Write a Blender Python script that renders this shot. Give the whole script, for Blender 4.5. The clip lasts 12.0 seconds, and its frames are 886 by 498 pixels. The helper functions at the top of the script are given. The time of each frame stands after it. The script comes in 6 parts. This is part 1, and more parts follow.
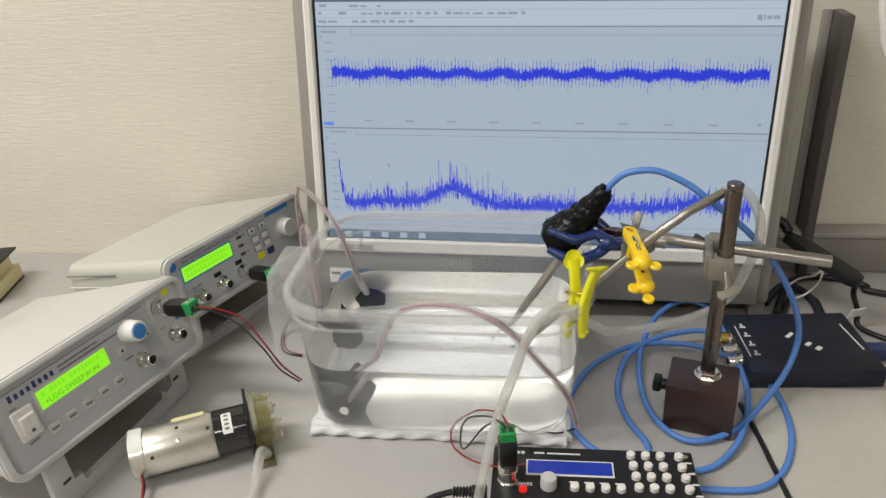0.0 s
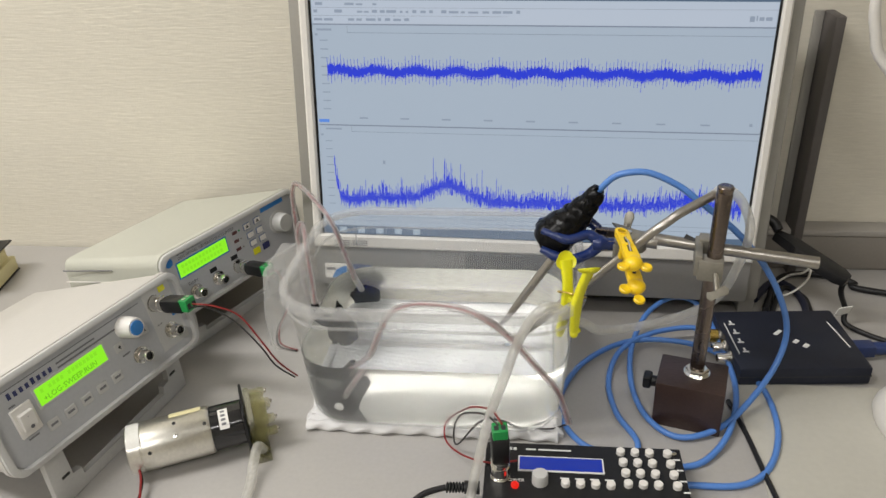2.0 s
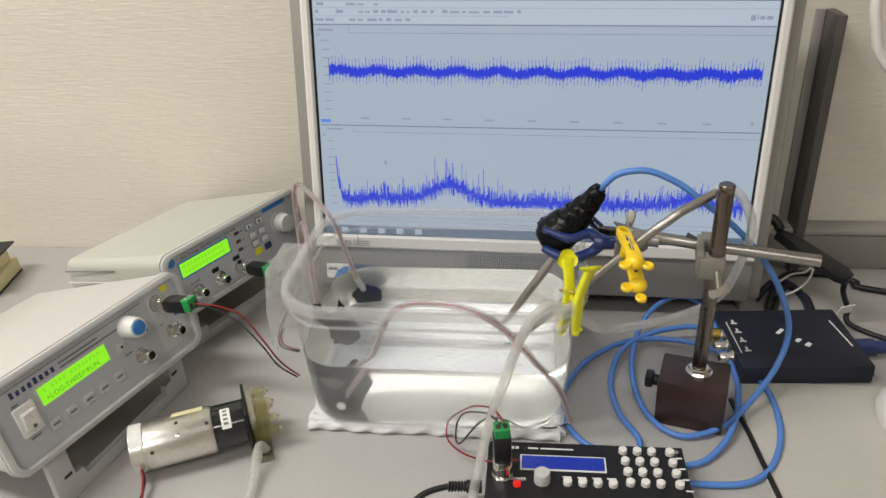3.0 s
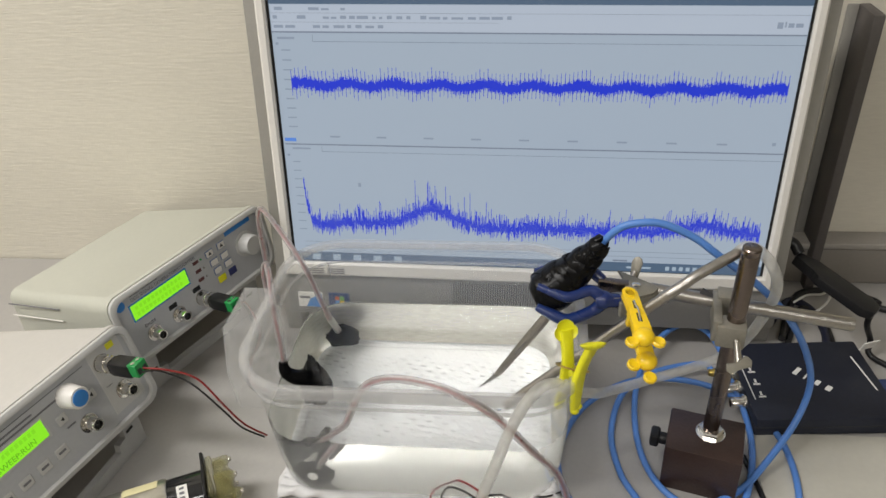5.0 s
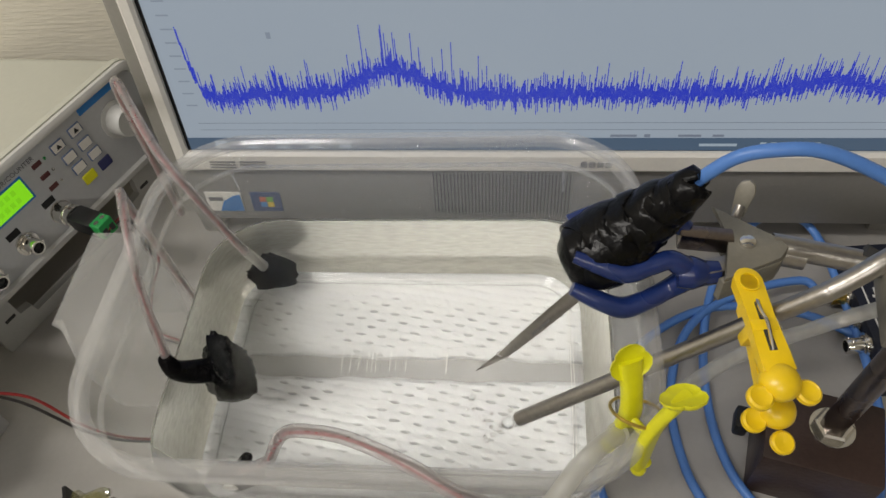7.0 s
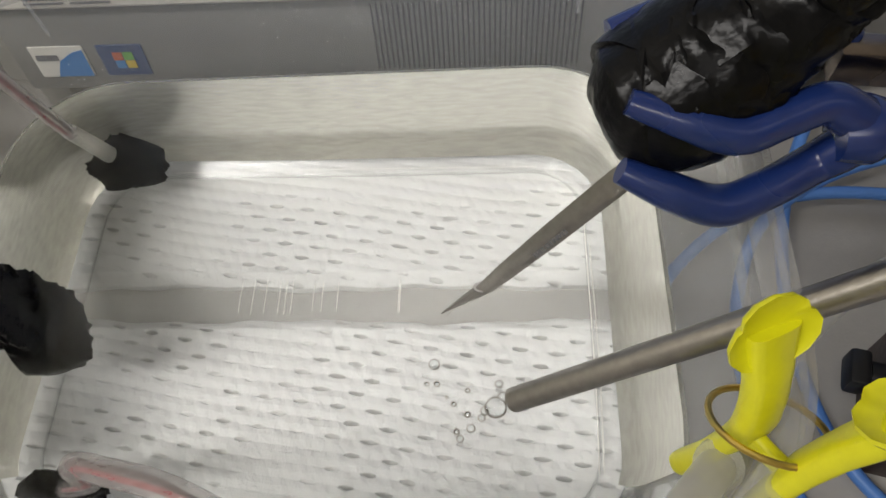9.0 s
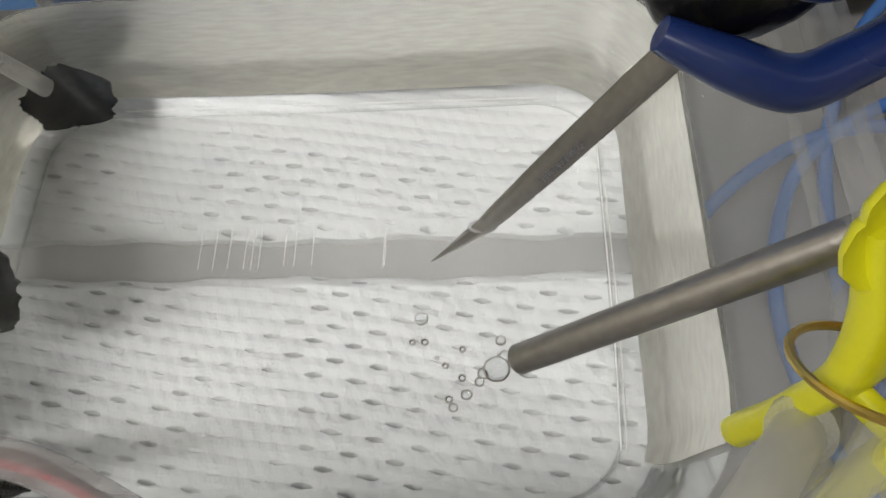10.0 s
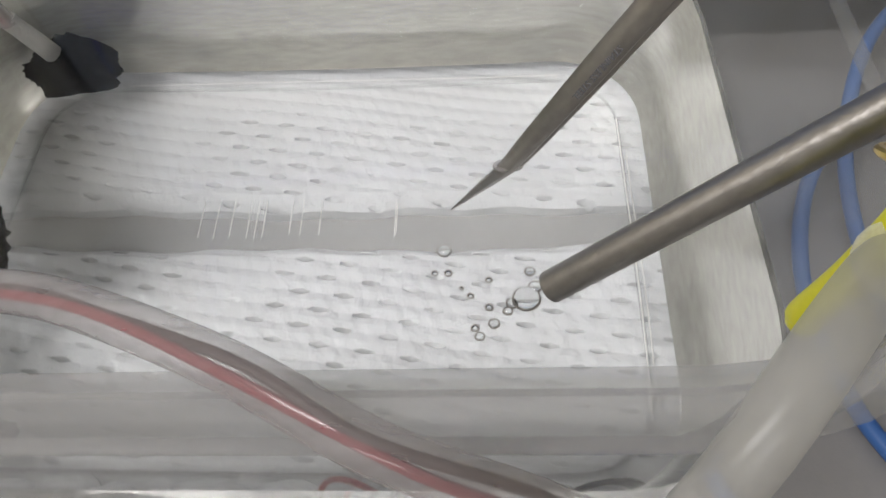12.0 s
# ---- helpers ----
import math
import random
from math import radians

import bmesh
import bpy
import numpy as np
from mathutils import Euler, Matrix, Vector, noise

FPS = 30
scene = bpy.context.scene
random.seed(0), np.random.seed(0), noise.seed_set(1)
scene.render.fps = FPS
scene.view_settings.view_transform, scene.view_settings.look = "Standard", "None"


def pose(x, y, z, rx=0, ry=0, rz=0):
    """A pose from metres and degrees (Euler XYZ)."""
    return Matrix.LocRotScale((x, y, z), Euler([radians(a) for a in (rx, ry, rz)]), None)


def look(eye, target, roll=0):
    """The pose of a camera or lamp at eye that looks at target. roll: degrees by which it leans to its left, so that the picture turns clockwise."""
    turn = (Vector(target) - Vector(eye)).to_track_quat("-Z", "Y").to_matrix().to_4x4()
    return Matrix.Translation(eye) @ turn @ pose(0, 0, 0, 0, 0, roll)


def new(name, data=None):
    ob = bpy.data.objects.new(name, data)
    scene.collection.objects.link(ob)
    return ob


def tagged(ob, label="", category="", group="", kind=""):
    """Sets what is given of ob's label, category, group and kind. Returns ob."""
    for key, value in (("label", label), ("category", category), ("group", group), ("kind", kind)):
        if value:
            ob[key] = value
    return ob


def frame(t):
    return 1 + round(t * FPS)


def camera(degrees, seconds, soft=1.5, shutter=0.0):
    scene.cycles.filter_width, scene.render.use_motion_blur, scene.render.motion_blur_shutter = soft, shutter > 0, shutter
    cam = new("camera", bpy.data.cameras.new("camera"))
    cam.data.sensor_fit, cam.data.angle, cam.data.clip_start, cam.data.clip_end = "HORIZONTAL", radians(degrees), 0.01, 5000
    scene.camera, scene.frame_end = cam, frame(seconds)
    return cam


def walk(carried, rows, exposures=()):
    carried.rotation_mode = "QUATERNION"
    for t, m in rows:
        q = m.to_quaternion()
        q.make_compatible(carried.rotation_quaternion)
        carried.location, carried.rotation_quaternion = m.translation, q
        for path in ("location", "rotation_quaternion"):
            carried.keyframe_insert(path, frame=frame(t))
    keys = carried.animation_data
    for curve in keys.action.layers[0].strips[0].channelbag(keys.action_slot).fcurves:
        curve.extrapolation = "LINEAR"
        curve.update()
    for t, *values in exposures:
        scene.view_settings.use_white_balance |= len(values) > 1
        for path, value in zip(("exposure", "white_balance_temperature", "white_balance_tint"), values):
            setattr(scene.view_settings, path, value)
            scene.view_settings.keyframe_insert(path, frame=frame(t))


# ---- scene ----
cam = camera(61.0, 12.0)
PATH = [
    (0, (0.014, 0.091, 0.452), (-0.257, 1.849, -0.461), -3.4),
    (0.5, (0.014, 0.089, 0.456), (-0.248, 1.846, -0.464), -3.2),
    (1, (0.014, 0.088, 0.458), (-0.242, 1.843, -0.468), -2.9),
    (1.5, (0.015, 0.088, 0.461), (-0.243, 1.841, -0.466), -2.9),
    (2, (0.014, 0.089, 0.465), (-0.239, 1.833, -0.481), -2.9),
    (2.5, (0.014, 0.087, 0.464), (-0.242, 1.834, -0.476), -3.1),
    (4.3, (0.016, 0.111, 0.462), (-0.247, 1.837, -0.513), -3.1),
    (4.5, (0.015, 0.137, 0.478), (-0.223, 1.828, -0.563), -3.3),
    (5, (0.011, 0.206, 0.505), (-0.222, 1.862, -0.593), -3.6),
    (5.5, (0.003, 0.285, 0.519), (-0.255, 1.88, -0.659), -5.2),
    (6, (0.001, 0.353, 0.515), (-0.241, 1.835, -0.807), -6.1),
    (6.5, (-0.003, 0.406, 0.483), (-0.267, 1.764, -0.962), -7.5),
    (7, (-0.003, 0.462, 0.427), (-0.225, 1.675, -1.147), -8.1),
    (7.5, (-0.006, 0.509, 0.385), (-0.205, 1.572, -1.298), -9.3),
    (7.7, (-0.007, 0.517, 0.37), (-0.21, 1.555, -1.328), -9.6),
    (9.3, (-0.007, 0.555, 0.278), (-0.18, 1.536, -1.456), -10.2),
    (9.5, (-0.005, 0.556, 0.267), (-0.191, 1.533, -1.468), -11.2),
    (10, (-0.007, 0.56, 0.253), (-0.197, 1.506, -1.499), -11.7),
    (10.5, (-0.007, 0.56, 0.247), (-0.195, 1.508, -1.505), -11.4),
    (11, (-0.007, 0.558, 0.245), (-0.192, 1.51, -1.504), -11.3),
    (11.5, (-0.009, 0.554, 0.241), (-0.198, 1.531, -1.493), -11.1),
    (12, (-0.017, 0.533, 0.225), (-0.173, 1.689, -1.4), -7.6),
]
EXPOSURES = [(0, 0.05, 6500, 10), (2.5, 0.05, 6500, 10), (4.5, 0.02, 6500, 10), (5.0, -0.05, 6500, 10), (5.5, -0.20, 6500, 10), (6.5, -0.36, 6650, 10), (7.5, -0.40, 6750, 10), (9.5, -0.48, 6500, 10), (10.5, -0.60, 6350, 10), (11.3, -0.60, 6350, 11), (12, -0.56, 6250, 13)]
walk(cam, [(t, look(eye, target, roll)) for t, eye, target, roll in PATH], EXPOSURES)

# ---- light ----
world = bpy.data.worlds.new("world")
scene.world = world
world.use_nodes = True
world.node_tree.nodes["Background"].inputs[0].default_value = (0.9, 0.95, 1.0, 1)
world.node_tree.nodes["Background"].inputs[1].default_value = 0.05


def area_lamp(name, x, y, z, sx, sy, watts, colour):
    data = bpy.data.lights.new(name, "AREA")
    data.shape, data.size, data.size_y, data.energy, data.color = "RECTANGLE", sx, sy, watts, colour
    ob = new(name, data)
    ob.matrix_world = pose(x, y, z, 0, 0, 0)
    return ob


TUBE_LIGHT = (1.0, 0.975, 0.95)
area_lamp("ceiling_lamp_light", -1.15, 0.10, 1.76, 1.25, 0.22, 36.0, TUBE_LIGHT)
area_lamp("ceiling_lamp_light", -0.20, -1.25, 1.76, 1.25, 0.22, 23.0, TUBE_LIGHT)
area_lamp("ceiling_lamp_light", 1.25, -0.2, 1.76, 1.25, 0.22, 1.5, TUBE_LIGHT)

# ---- materials ----


def material(name, colour, rough=0.5, metal=0.0, vary=0.08, scale=60.0, bump=0.0, bump_scale=400.0, stretch=(1, 1, 1), spec=0.5, coat=0.0):
    """A principled surface with grain at two scales and fine relief."""
    mat = bpy.data.materials.new(name)
    mat.use_nodes = True
    nt = mat.node_tree
    bsdf = nt.nodes["Principled BSDF"]
    bsdf.inputs["Roughness"].default_value = rough
    bsdf.inputs["Metallic"].default_value = metal
    bsdf.inputs["Specular IOR Level"].default_value = spec
    bsdf.inputs["Coat Weight"].default_value = coat
    coord = nt.nodes.new("ShaderNodeTexCoord")
    mapping = nt.nodes.new("ShaderNodeMapping")
    mapping.inputs["Scale"].default_value = stretch
    nt.links.new(coord.outputs["Object"], mapping.inputs["Vector"])
    big, fine = nt.nodes.new("ShaderNodeTexNoise"), nt.nodes.new("ShaderNodeTexNoise")
    big.inputs["Scale"].default_value, fine.inputs["Scale"].default_value = scale / 8, scale * 6
    big.inputs["Detail"].default_value = fine.inputs["Detail"].default_value = 4
    add = nt.nodes.new("ShaderNodeMath")
    add.operation = "ADD"
    for n, tex in enumerate((big, fine)):
        nt.links.new(mapping.outputs[0], tex.inputs["Vector"])
        nt.links.new(tex.outputs["Fac"], add.inputs[n])
    ramp = nt.nodes.new("ShaderNodeMapRange")
    ramp.inputs["From Min"].default_value, ramp.inputs["From Max"].default_value = 0.6, 1.4
    ramp.inputs["To Min"].default_value, ramp.inputs["To Max"].default_value = 1 - vary, 1 + vary
    nt.links.new(add.outputs[0], ramp.inputs["Value"])
    mix = nt.nodes.new("ShaderNodeVectorMath")
    mix.operation = "SCALE"
    mix.inputs[0].default_value = colour
    nt.links.new(ramp.outputs[0], mix.inputs["Scale"])
    nt.links.new(mix.outputs[0], bsdf.inputs["Base Color"])
    rough_map = nt.nodes.new("ShaderNodeMapRange")
    rough_map.inputs["From Min"].default_value, rough_map.inputs["From Max"].default_value = 0.3, 0.7
    rough_map.inputs["To Min"].default_value, rough_map.inputs["To Max"].default_value = max(rough - 0.06, 0.02), min(rough + 0.06, 1)
    nt.links.new(big.outputs["Fac"], rough_map.inputs["Value"])
    nt.links.new(rough_map.outputs[0], bsdf.inputs["Roughness"])
    if bump:
        relief, tex = nt.nodes.new("ShaderNodeBump"), nt.nodes.new("ShaderNodeTexNoise")
        tex.inputs["Scale"].default_value, tex.inputs["Detail"].default_value = bump_scale, 3
        relief.inputs["Strength"].default_value, relief.inputs["Distance"].default_value = bump, 0.001
        nt.links.new(mapping.outputs[0], tex.inputs["Vector"])
        nt.links.new(tex.outputs["Fac"], relief.inputs["Height"])
        nt.links.new(relief.outputs[0], bsdf.inputs["Normal"])
    return mat


def glowing(name, colour, strength):
    mat = bpy.data.materials.new(name)
    mat.use_nodes = True
    bsdf = mat.node_tree.nodes["Principled BSDF"]
    bsdf.inputs["Base Color"].default_value = (*[c * 0.05 for c in colour], 1)
    bsdf.inputs["Roughness"].default_value = 0.35
    bsdf.inputs["Emission Color"].default_value = (*colour, 1)
    bsdf.inputs["Emission Strength"].default_value = strength
    return mat


def clear_plastic(name, colour, cloud, gloss_rough=0.12, thin=0.5, sheen=0.35):
    """Thin cloudy plastic: see-through, with a milky diffuse share and a sheen."""
    mat = bpy.data.materials.new(name)
    mat.use_nodes = True
    nt = mat.node_tree
    nt.nodes.remove(nt.nodes["Principled BSDF"])
    out = nt.nodes["Material Output"]
    clear, diff, back, gloss = (nt.nodes.new("ShaderNodeBsdf" + n) for n in ("Transparent", "Diffuse", "Translucent", "Glossy"))
    clear.inputs["Color"].default_value = (0.985, 0.985, 0.98, 1)
    diff.inputs["Color"].default_value = back.inputs["Color"].default_value = (*colour, 1)
    gloss.inputs["Roughness"].default_value = gloss_rough
    milk, body, skin = (nt.nodes.new("ShaderNodeMixShader") for _ in range(3))
    milk.inputs[0].default_value = thin
    nt.links.new(diff.outputs[0], milk.inputs[1])
    nt.links.new(back.outputs[0], milk.inputs[2])
    noise_tex = nt.nodes.new("ShaderNodeTexNoise")
    noise_tex.inputs["Scale"].default_value = 25
    cloud_map = nt.nodes.new("ShaderNodeMapRange")
    cloud_map.inputs["To Min"].default_value, cloud_map.inputs["To Max"].default_value = cloud * 0.75, cloud * 1.25
    nt.links.new(noise_tex.outputs["Fac"], cloud_map.inputs["Value"])
    nt.links.new(cloud_map.outputs[0], body.inputs[0])
    nt.links.new(clear.outputs[0], body.inputs[1])
    nt.links.new(milk.outputs[0], body.inputs[2])
    facing, power, share = nt.nodes.new("ShaderNodeLayerWeight"), nt.nodes.new("ShaderNodeMath"), nt.nodes.new("ShaderNodeMapRange")
    power.operation = "POWER"
    power.inputs[1].default_value = 4.0
    share.inputs["To Min"].default_value, share.inputs["To Max"].default_value = min(0.025, sheen), sheen
    nt.links.new(facing.outputs["Facing"], power.inputs[0])
    nt.links.new(power.outputs[0], share.inputs["Value"])
    nt.links.new(share.outputs[0], skin.inputs[0])
    nt.links.new(body.outputs[0], skin.inputs[1])
    nt.links.new(gloss.outputs[0], skin.inputs[2])
    nt.links.new(skin.outputs[0], out.inputs["Surface"])
    return mat


def wet_wall_material():
    """Cloudy cream lining imitating the wetted walls' reflection of what lies in the water."""
    mat = clear_plastic("tub_wall_reflection", (0.97, 0.95, 0.85), 0.92, 0.08, 0.50, 0.0)
    nt = mat.node_tree
    out = nt.nodes["Material Output"]
    body = out.inputs["Surface"].links[0].from_socket
    mirror, mix = nt.nodes.new("ShaderNodeBsdfGlossy"), nt.nodes.new("ShaderNodeMixShader")
    mirror.inputs["Roughness"].default_value = 0.20
    mirror.inputs["Color"].default_value = (1.0, 0.98, 0.92, 1)
    mix.inputs[0].default_value = 0.62
    nt.links.new(body, mix.inputs[1])
    nt.links.new(mirror.outputs[0], mix.inputs[2])
    nt.links.new(mix.outputs[0], out.inputs["Surface"])
    return mat


def water_material():
    mat = bpy.data.materials.new("water")
    mat.use_nodes = True
    nt = mat.node_tree
    nt.nodes.remove(nt.nodes["Principled BSDF"])
    glass = nt.nodes.new("ShaderNodeBsdfGlass")
    glass.inputs["IOR"].default_value = 1.33
    glass.inputs["Roughness"].default_value = 0.0
    glass.inputs["Color"].default_value = (0.98, 0.99, 0.99, 1)
    nt.links.new(glass.outputs[0], nt.nodes["Material Output"].inputs["Surface"])
    return mat


def wallpaper_material():
    """Cream wallpaper with fine, uneven horizontal ribs."""
    mat = material("wallpaper", (0.66, 0.625, 0.535), 0.8, 0, 0.06, 30, stretch=(0.5, 1, 3))
    nt = mat.node_tree
    coord, mapping, ribs, relief = (nt.nodes.new("ShaderNode" + n) for n in ("TexCoord", "Mapping", "TexNoise", "Bump"))
    mapping.inputs["Scale"].default_value = (42, 42, 420)
    ribs.inputs["Scale"].default_value, ribs.inputs["Detail"].default_value = 1.0, 4
    relief.inputs["Strength"].default_value, relief.inputs["Distance"].default_value = 0.6, 0.0011
    nt.links.new(coord.outputs["Object"], mapping.inputs["Vector"])
    nt.links.new(mapping.outputs[0], ribs.inputs["Vector"])
    nt.links.new(ribs.outputs["Fac"], relief.inputs["Height"])
    nt.links.new(relief.outputs[0], nt.nodes["Principled BSDF"].inputs["Normal"])
    return mat


M_WALL = wallpaper_material()
M_DESK = material("desk_laminate", (0.40, 0.385, 0.365), 0.42, 0, 0.05, 40, 0.08, 900)
M_CEILING = material("ceiling_paint", (0.75, 0.74, 0.70), 0.9, 0, 0.04, 20)
M_FLOOR = material("carpet", (0.16, 0.16, 0.17), 0.95, 0, 0.2, 80, 0.4, 300)
M_DUCT = material("duct_plastic", (0.22, 0.20, 0.175), 0.6, 0, 0.06)
M_POST = material("post_grey", (0.33, 0.31, 0.28), 0.55, 0, 0.06)
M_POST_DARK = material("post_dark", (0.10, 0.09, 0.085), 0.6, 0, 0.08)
M_SHEET = material("desk_mat_offwhite", (0.47, 0.455, 0.40), 0.5, 0, 0.05, 30, 0.1, 700)
M_SILVER = material("silver_grey_plastic", (0.28, 0.27, 0.245), 0.4, 0.1, 0.05)
M_WHITE = material("white_plastic", (0.72, 0.70, 0.66), 0.35, 0, 0.04)
M_GREYPANEL = material("grey_grille_plastic", (0.20, 0.195, 0.188), 0.5, 0, 0.06)
M_BLACK = material("black_plastic", (0.011, 0.011, 0.012), 0.4, 0, 0.2, spec=0.35)
M_GLOSS_BLACK = material("glossy_black_plastic", (0.012, 0.012, 0.013), 0.12, 0, 0.2, spec=0.7)
M_DARK = material("dark_hollow", (0.03, 0.03, 0.03), 0.8, 0, 0.2)
M_NAVY = material("navy_box_plastic", (0.014, 0.017, 0.030), 0.45, 0, 0.2, 60, 0.15, 900, spec=0.35)
M_IVORY = material("ivory_case_plastic", (0.48, 0.485, 0.42), 0.45, 0, 0.04, 40, 0.1, 900)
M_CASE_WHITE = material("white_case_plastic", (0.53, 0.515, 0.485), 0.45, 0, 0.04, 40, 0.1, 900)
M_FACE = material("grey_front_panel", (0.43, 0.44, 0.455), 0.5, 0, 0.05)
M_KEY_EDGE = material("slate_blue_key_edge", (0.13, 0.18, 0.30), 0.5, 0, 0.05)
M_BEZEL = material("grey_bezel_plastic", (0.50, 0.50, 0.485), 0.45, 0, 0.04)
M_STAND = material("grey_stand_plastic", (0.50, 0.50, 0.49), 0.5, 0, 0.05)
M_LCD = glowing("green_display", (0.30, 0.93, 0.02), 0.85)
M_LCD_TEXT = glowing("display_ink", (0.17, 0.66, 0.012), 0.65)
M_LCD_FAINT = glowing("faint_display_ink", (0.26, 0.85, 0.017), 0.81)
M_STEEL = material("brushed_steel", (0.38, 0.36, 0.33), 0.36, 1.0, 0.15, 60, 0.15, 500, (1, 1, 1))
M_CAST = material("cast_grey_metal", (0.25, 0.235, 0.195), 0.52, 0.4, 0.12, 60, 0.2, 500)
M_CHROME = material("chrome", (0.72, 0.70, 0.66), 0.16, 1.0, 0.08)
M_POLE = material("dull_pole_steel", (0.20, 0.165, 0.145), 0.28, 1.0, 0.2, 80, 0.1, 300)
M_BASE = material("dark_brown_enamel", (0.040, 0.022, 0.018), 0.42, 0, 0.25, 90, 0.25, 350)
M_MOTOR = material("zinc_motor_can", (0.74, 0.72, 0.66), 0.33, 1.0, 0.12, 60, 0.08, 200)
M_BRASS = material("brass", (0.62, 0.45, 0.12), 0.28, 1.0, 0.15)
M_CLIP_LIME = material("lime_yellow_plastic", (0.72, 0.70, 0.012), 0.35, 0, 0.06, spec=0.6)
M_CLIP_GOLD = material("golden_yellow_plastic", (0.84, 0.57, 0.010), 0.32, 0, 0.06, spec=0.6)
M_BLUE_CABLE = material("blue_cable_sheath", (0.085, 0.22, 0.58), 0.38, 0, 0.06)
M_BLUE_RUBBER = material("navy_vinyl_coating", (0.010, 0.026, 0.125), 0.28, 0, 0.1, spec=0.6)
M_TAPE = material("black_vinyl_tape", (0.004, 0.004, 0.0045), 0.30, 0, 0.3, 90, 0.7, 150, spec=0.16)
M_PUTTY = material("black_putty", (0.0025, 0.0025, 0.003), 0.18, 0, 0.4, 120, 1.0, 420, spec=0.14)
M_MAT = material("white_cotton_towel", (0.68, 0.675, 0.67), 0.9, 0, 0.05, 120, 0.5, 900)
M_TUB = clear_plastic("cloudy_tub_plastic", (0.90, 0.91, 0.92), 0.10, thin=0.6)
M_WALL_MIRROR = wet_wall_material()
M_RIM = clear_plastic("cloudy_rim_plastic", (0.88, 0.88, 0.88), 0.24)
M_HOSE = clear_plastic("milky_silicone_hose", (0.80, 0.79, 0.74), 0.42, 0.3)
M_CLEAR_TUBE = clear_plastic("clear_vinyl_tube", (0.80, 0.76, 0.755), 0.33, 0.15)
M_WATER = water_material()
M_RED_WIRE = material("red_wire", (0.22, 0.012, 0.012), 0.4)
M_BLACK_WIRE = material("black_wire", (0.02, 0.018, 0.018), 0.4)
M_PINK_WIRE = material("dull_red_wire", (0.30, 0.030, 0.040), 0.5)
M_BROWN_WIRE = material("dark_brown_wire", (0.07, 0.045, 0.04), 0.5)
M_GREEN = material("green_terminal_plastic", (0.012, 0.26, 0.06), 0.4)
M_BLUE_MARK = material("blue_plastic", (0.03, 0.20, 0.55), 0.4)
M_NAVY_INK = material("navy_print", (0.03, 0.035, 0.12), 0.6)
M_GREY_INK = material("grey_print", (0.16, 0.16, 0.17), 0.6)
M_WHITE_INK = material("white_print", (0.72, 0.72, 0.70), 0.6)
M_STICKER = material("deep_blue_sticker", (0.02, 0.055, 0.17), 0.35)
M_PUMP_CLEAR = clear_plastic("amber_pump_plastic", (0.46, 0.43, 0.17), 0.26, 0.08, sheen=0.5)
M_PAPER = material("yellowed_paper", (0.68, 0.62, 0.36), 0.85, 0, 0.08, 200, 0.3, 700)
M_LABEL = material("white_label", (0.75, 0.74, 0.70), 0.6)

# ---- mesh helpers ----


def thing(name, x=0, y=0, z=0, label="", category="", group="", kind="", turn=0.0):
    ob = new(name)
    ob.empty_display_size = 0.02
    ob.matrix_world = pose(x, y, z, 0, 0, turn)
    return tagged(ob, label, category, group, kind)


def mesh_of(name, bm, mat, smooth=True):
    bmesh.ops.recalc_face_normals(bm, faces=bm.faces)
    me = bpy.data.meshes.new(name)
    bm.to_mesh(me)
    bm.free()
    me.materials.append(mat)
    if smooth:
        me.shade_smooth()
        me.set_sharp_from_angle(angle=radians(38))
    return me


def part(name, bm, mat, parent=None, label="", smooth=True):
    ob = new(name, mesh_of(name, bm, mat, smooth))
    if parent is not None:
        ob.parent = parent
    if label:
        ob["label"] = label
    return ob


def box(x0, x1, y0, y1, z0, z1, bevel=0.0, seg=2, bm=None, m=None):
    """An axis-aligned block with rounded edges, moved by m."""
    own = bmesh.new()
    bmesh.ops.create_cube(own, size=1)
    for v in own.verts:
        v.co = Vector(((x0 + x1) / 2 + v.co.x * (x1 - x0), (y0 + y1) / 2 + v.co.y * (y1 - y0), (z0 + z1) / 2 + v.co.z * (z1 - z0)))
    if bevel:
        bmesh.ops.bevel(own, geom=own.edges[:], offset=bevel, segments=seg, affect="EDGES", profile=0.5)
    if m is not None:
        own.transform(m)
    return merge(bm, own)


def merge(bm, own):
    if bm is None:
        return own
    me = bpy.data.meshes.new("tmp")
    own.to_mesh(me)
    own.free()
    bm.from_mesh(me)
    bpy.data.meshes.remove(me)
    return bm


def smooth_path(points, step=6, closed=False):
    """Catmull-Rom through the points."""
    p = [Vector(q) for q in points]
    n, out = len(p), []
    for i in range(n if closed else n - 1):
        a, b, c, d = (p[(i + k) % n] if closed else p[min(max(i + k, 0), n - 1)] for k in (-1, 0, 1, 2))
        for s in range(step):
            t = s / step
            out.append(0.5 * ((2 * b) + (c - a) * t + (2 * a - 5 * b + 4 * c - d) * t * t + (3 * b - a - 3 * c + d) * t ** 3))
    if not closed:
        out.append(p[-1])
    return out


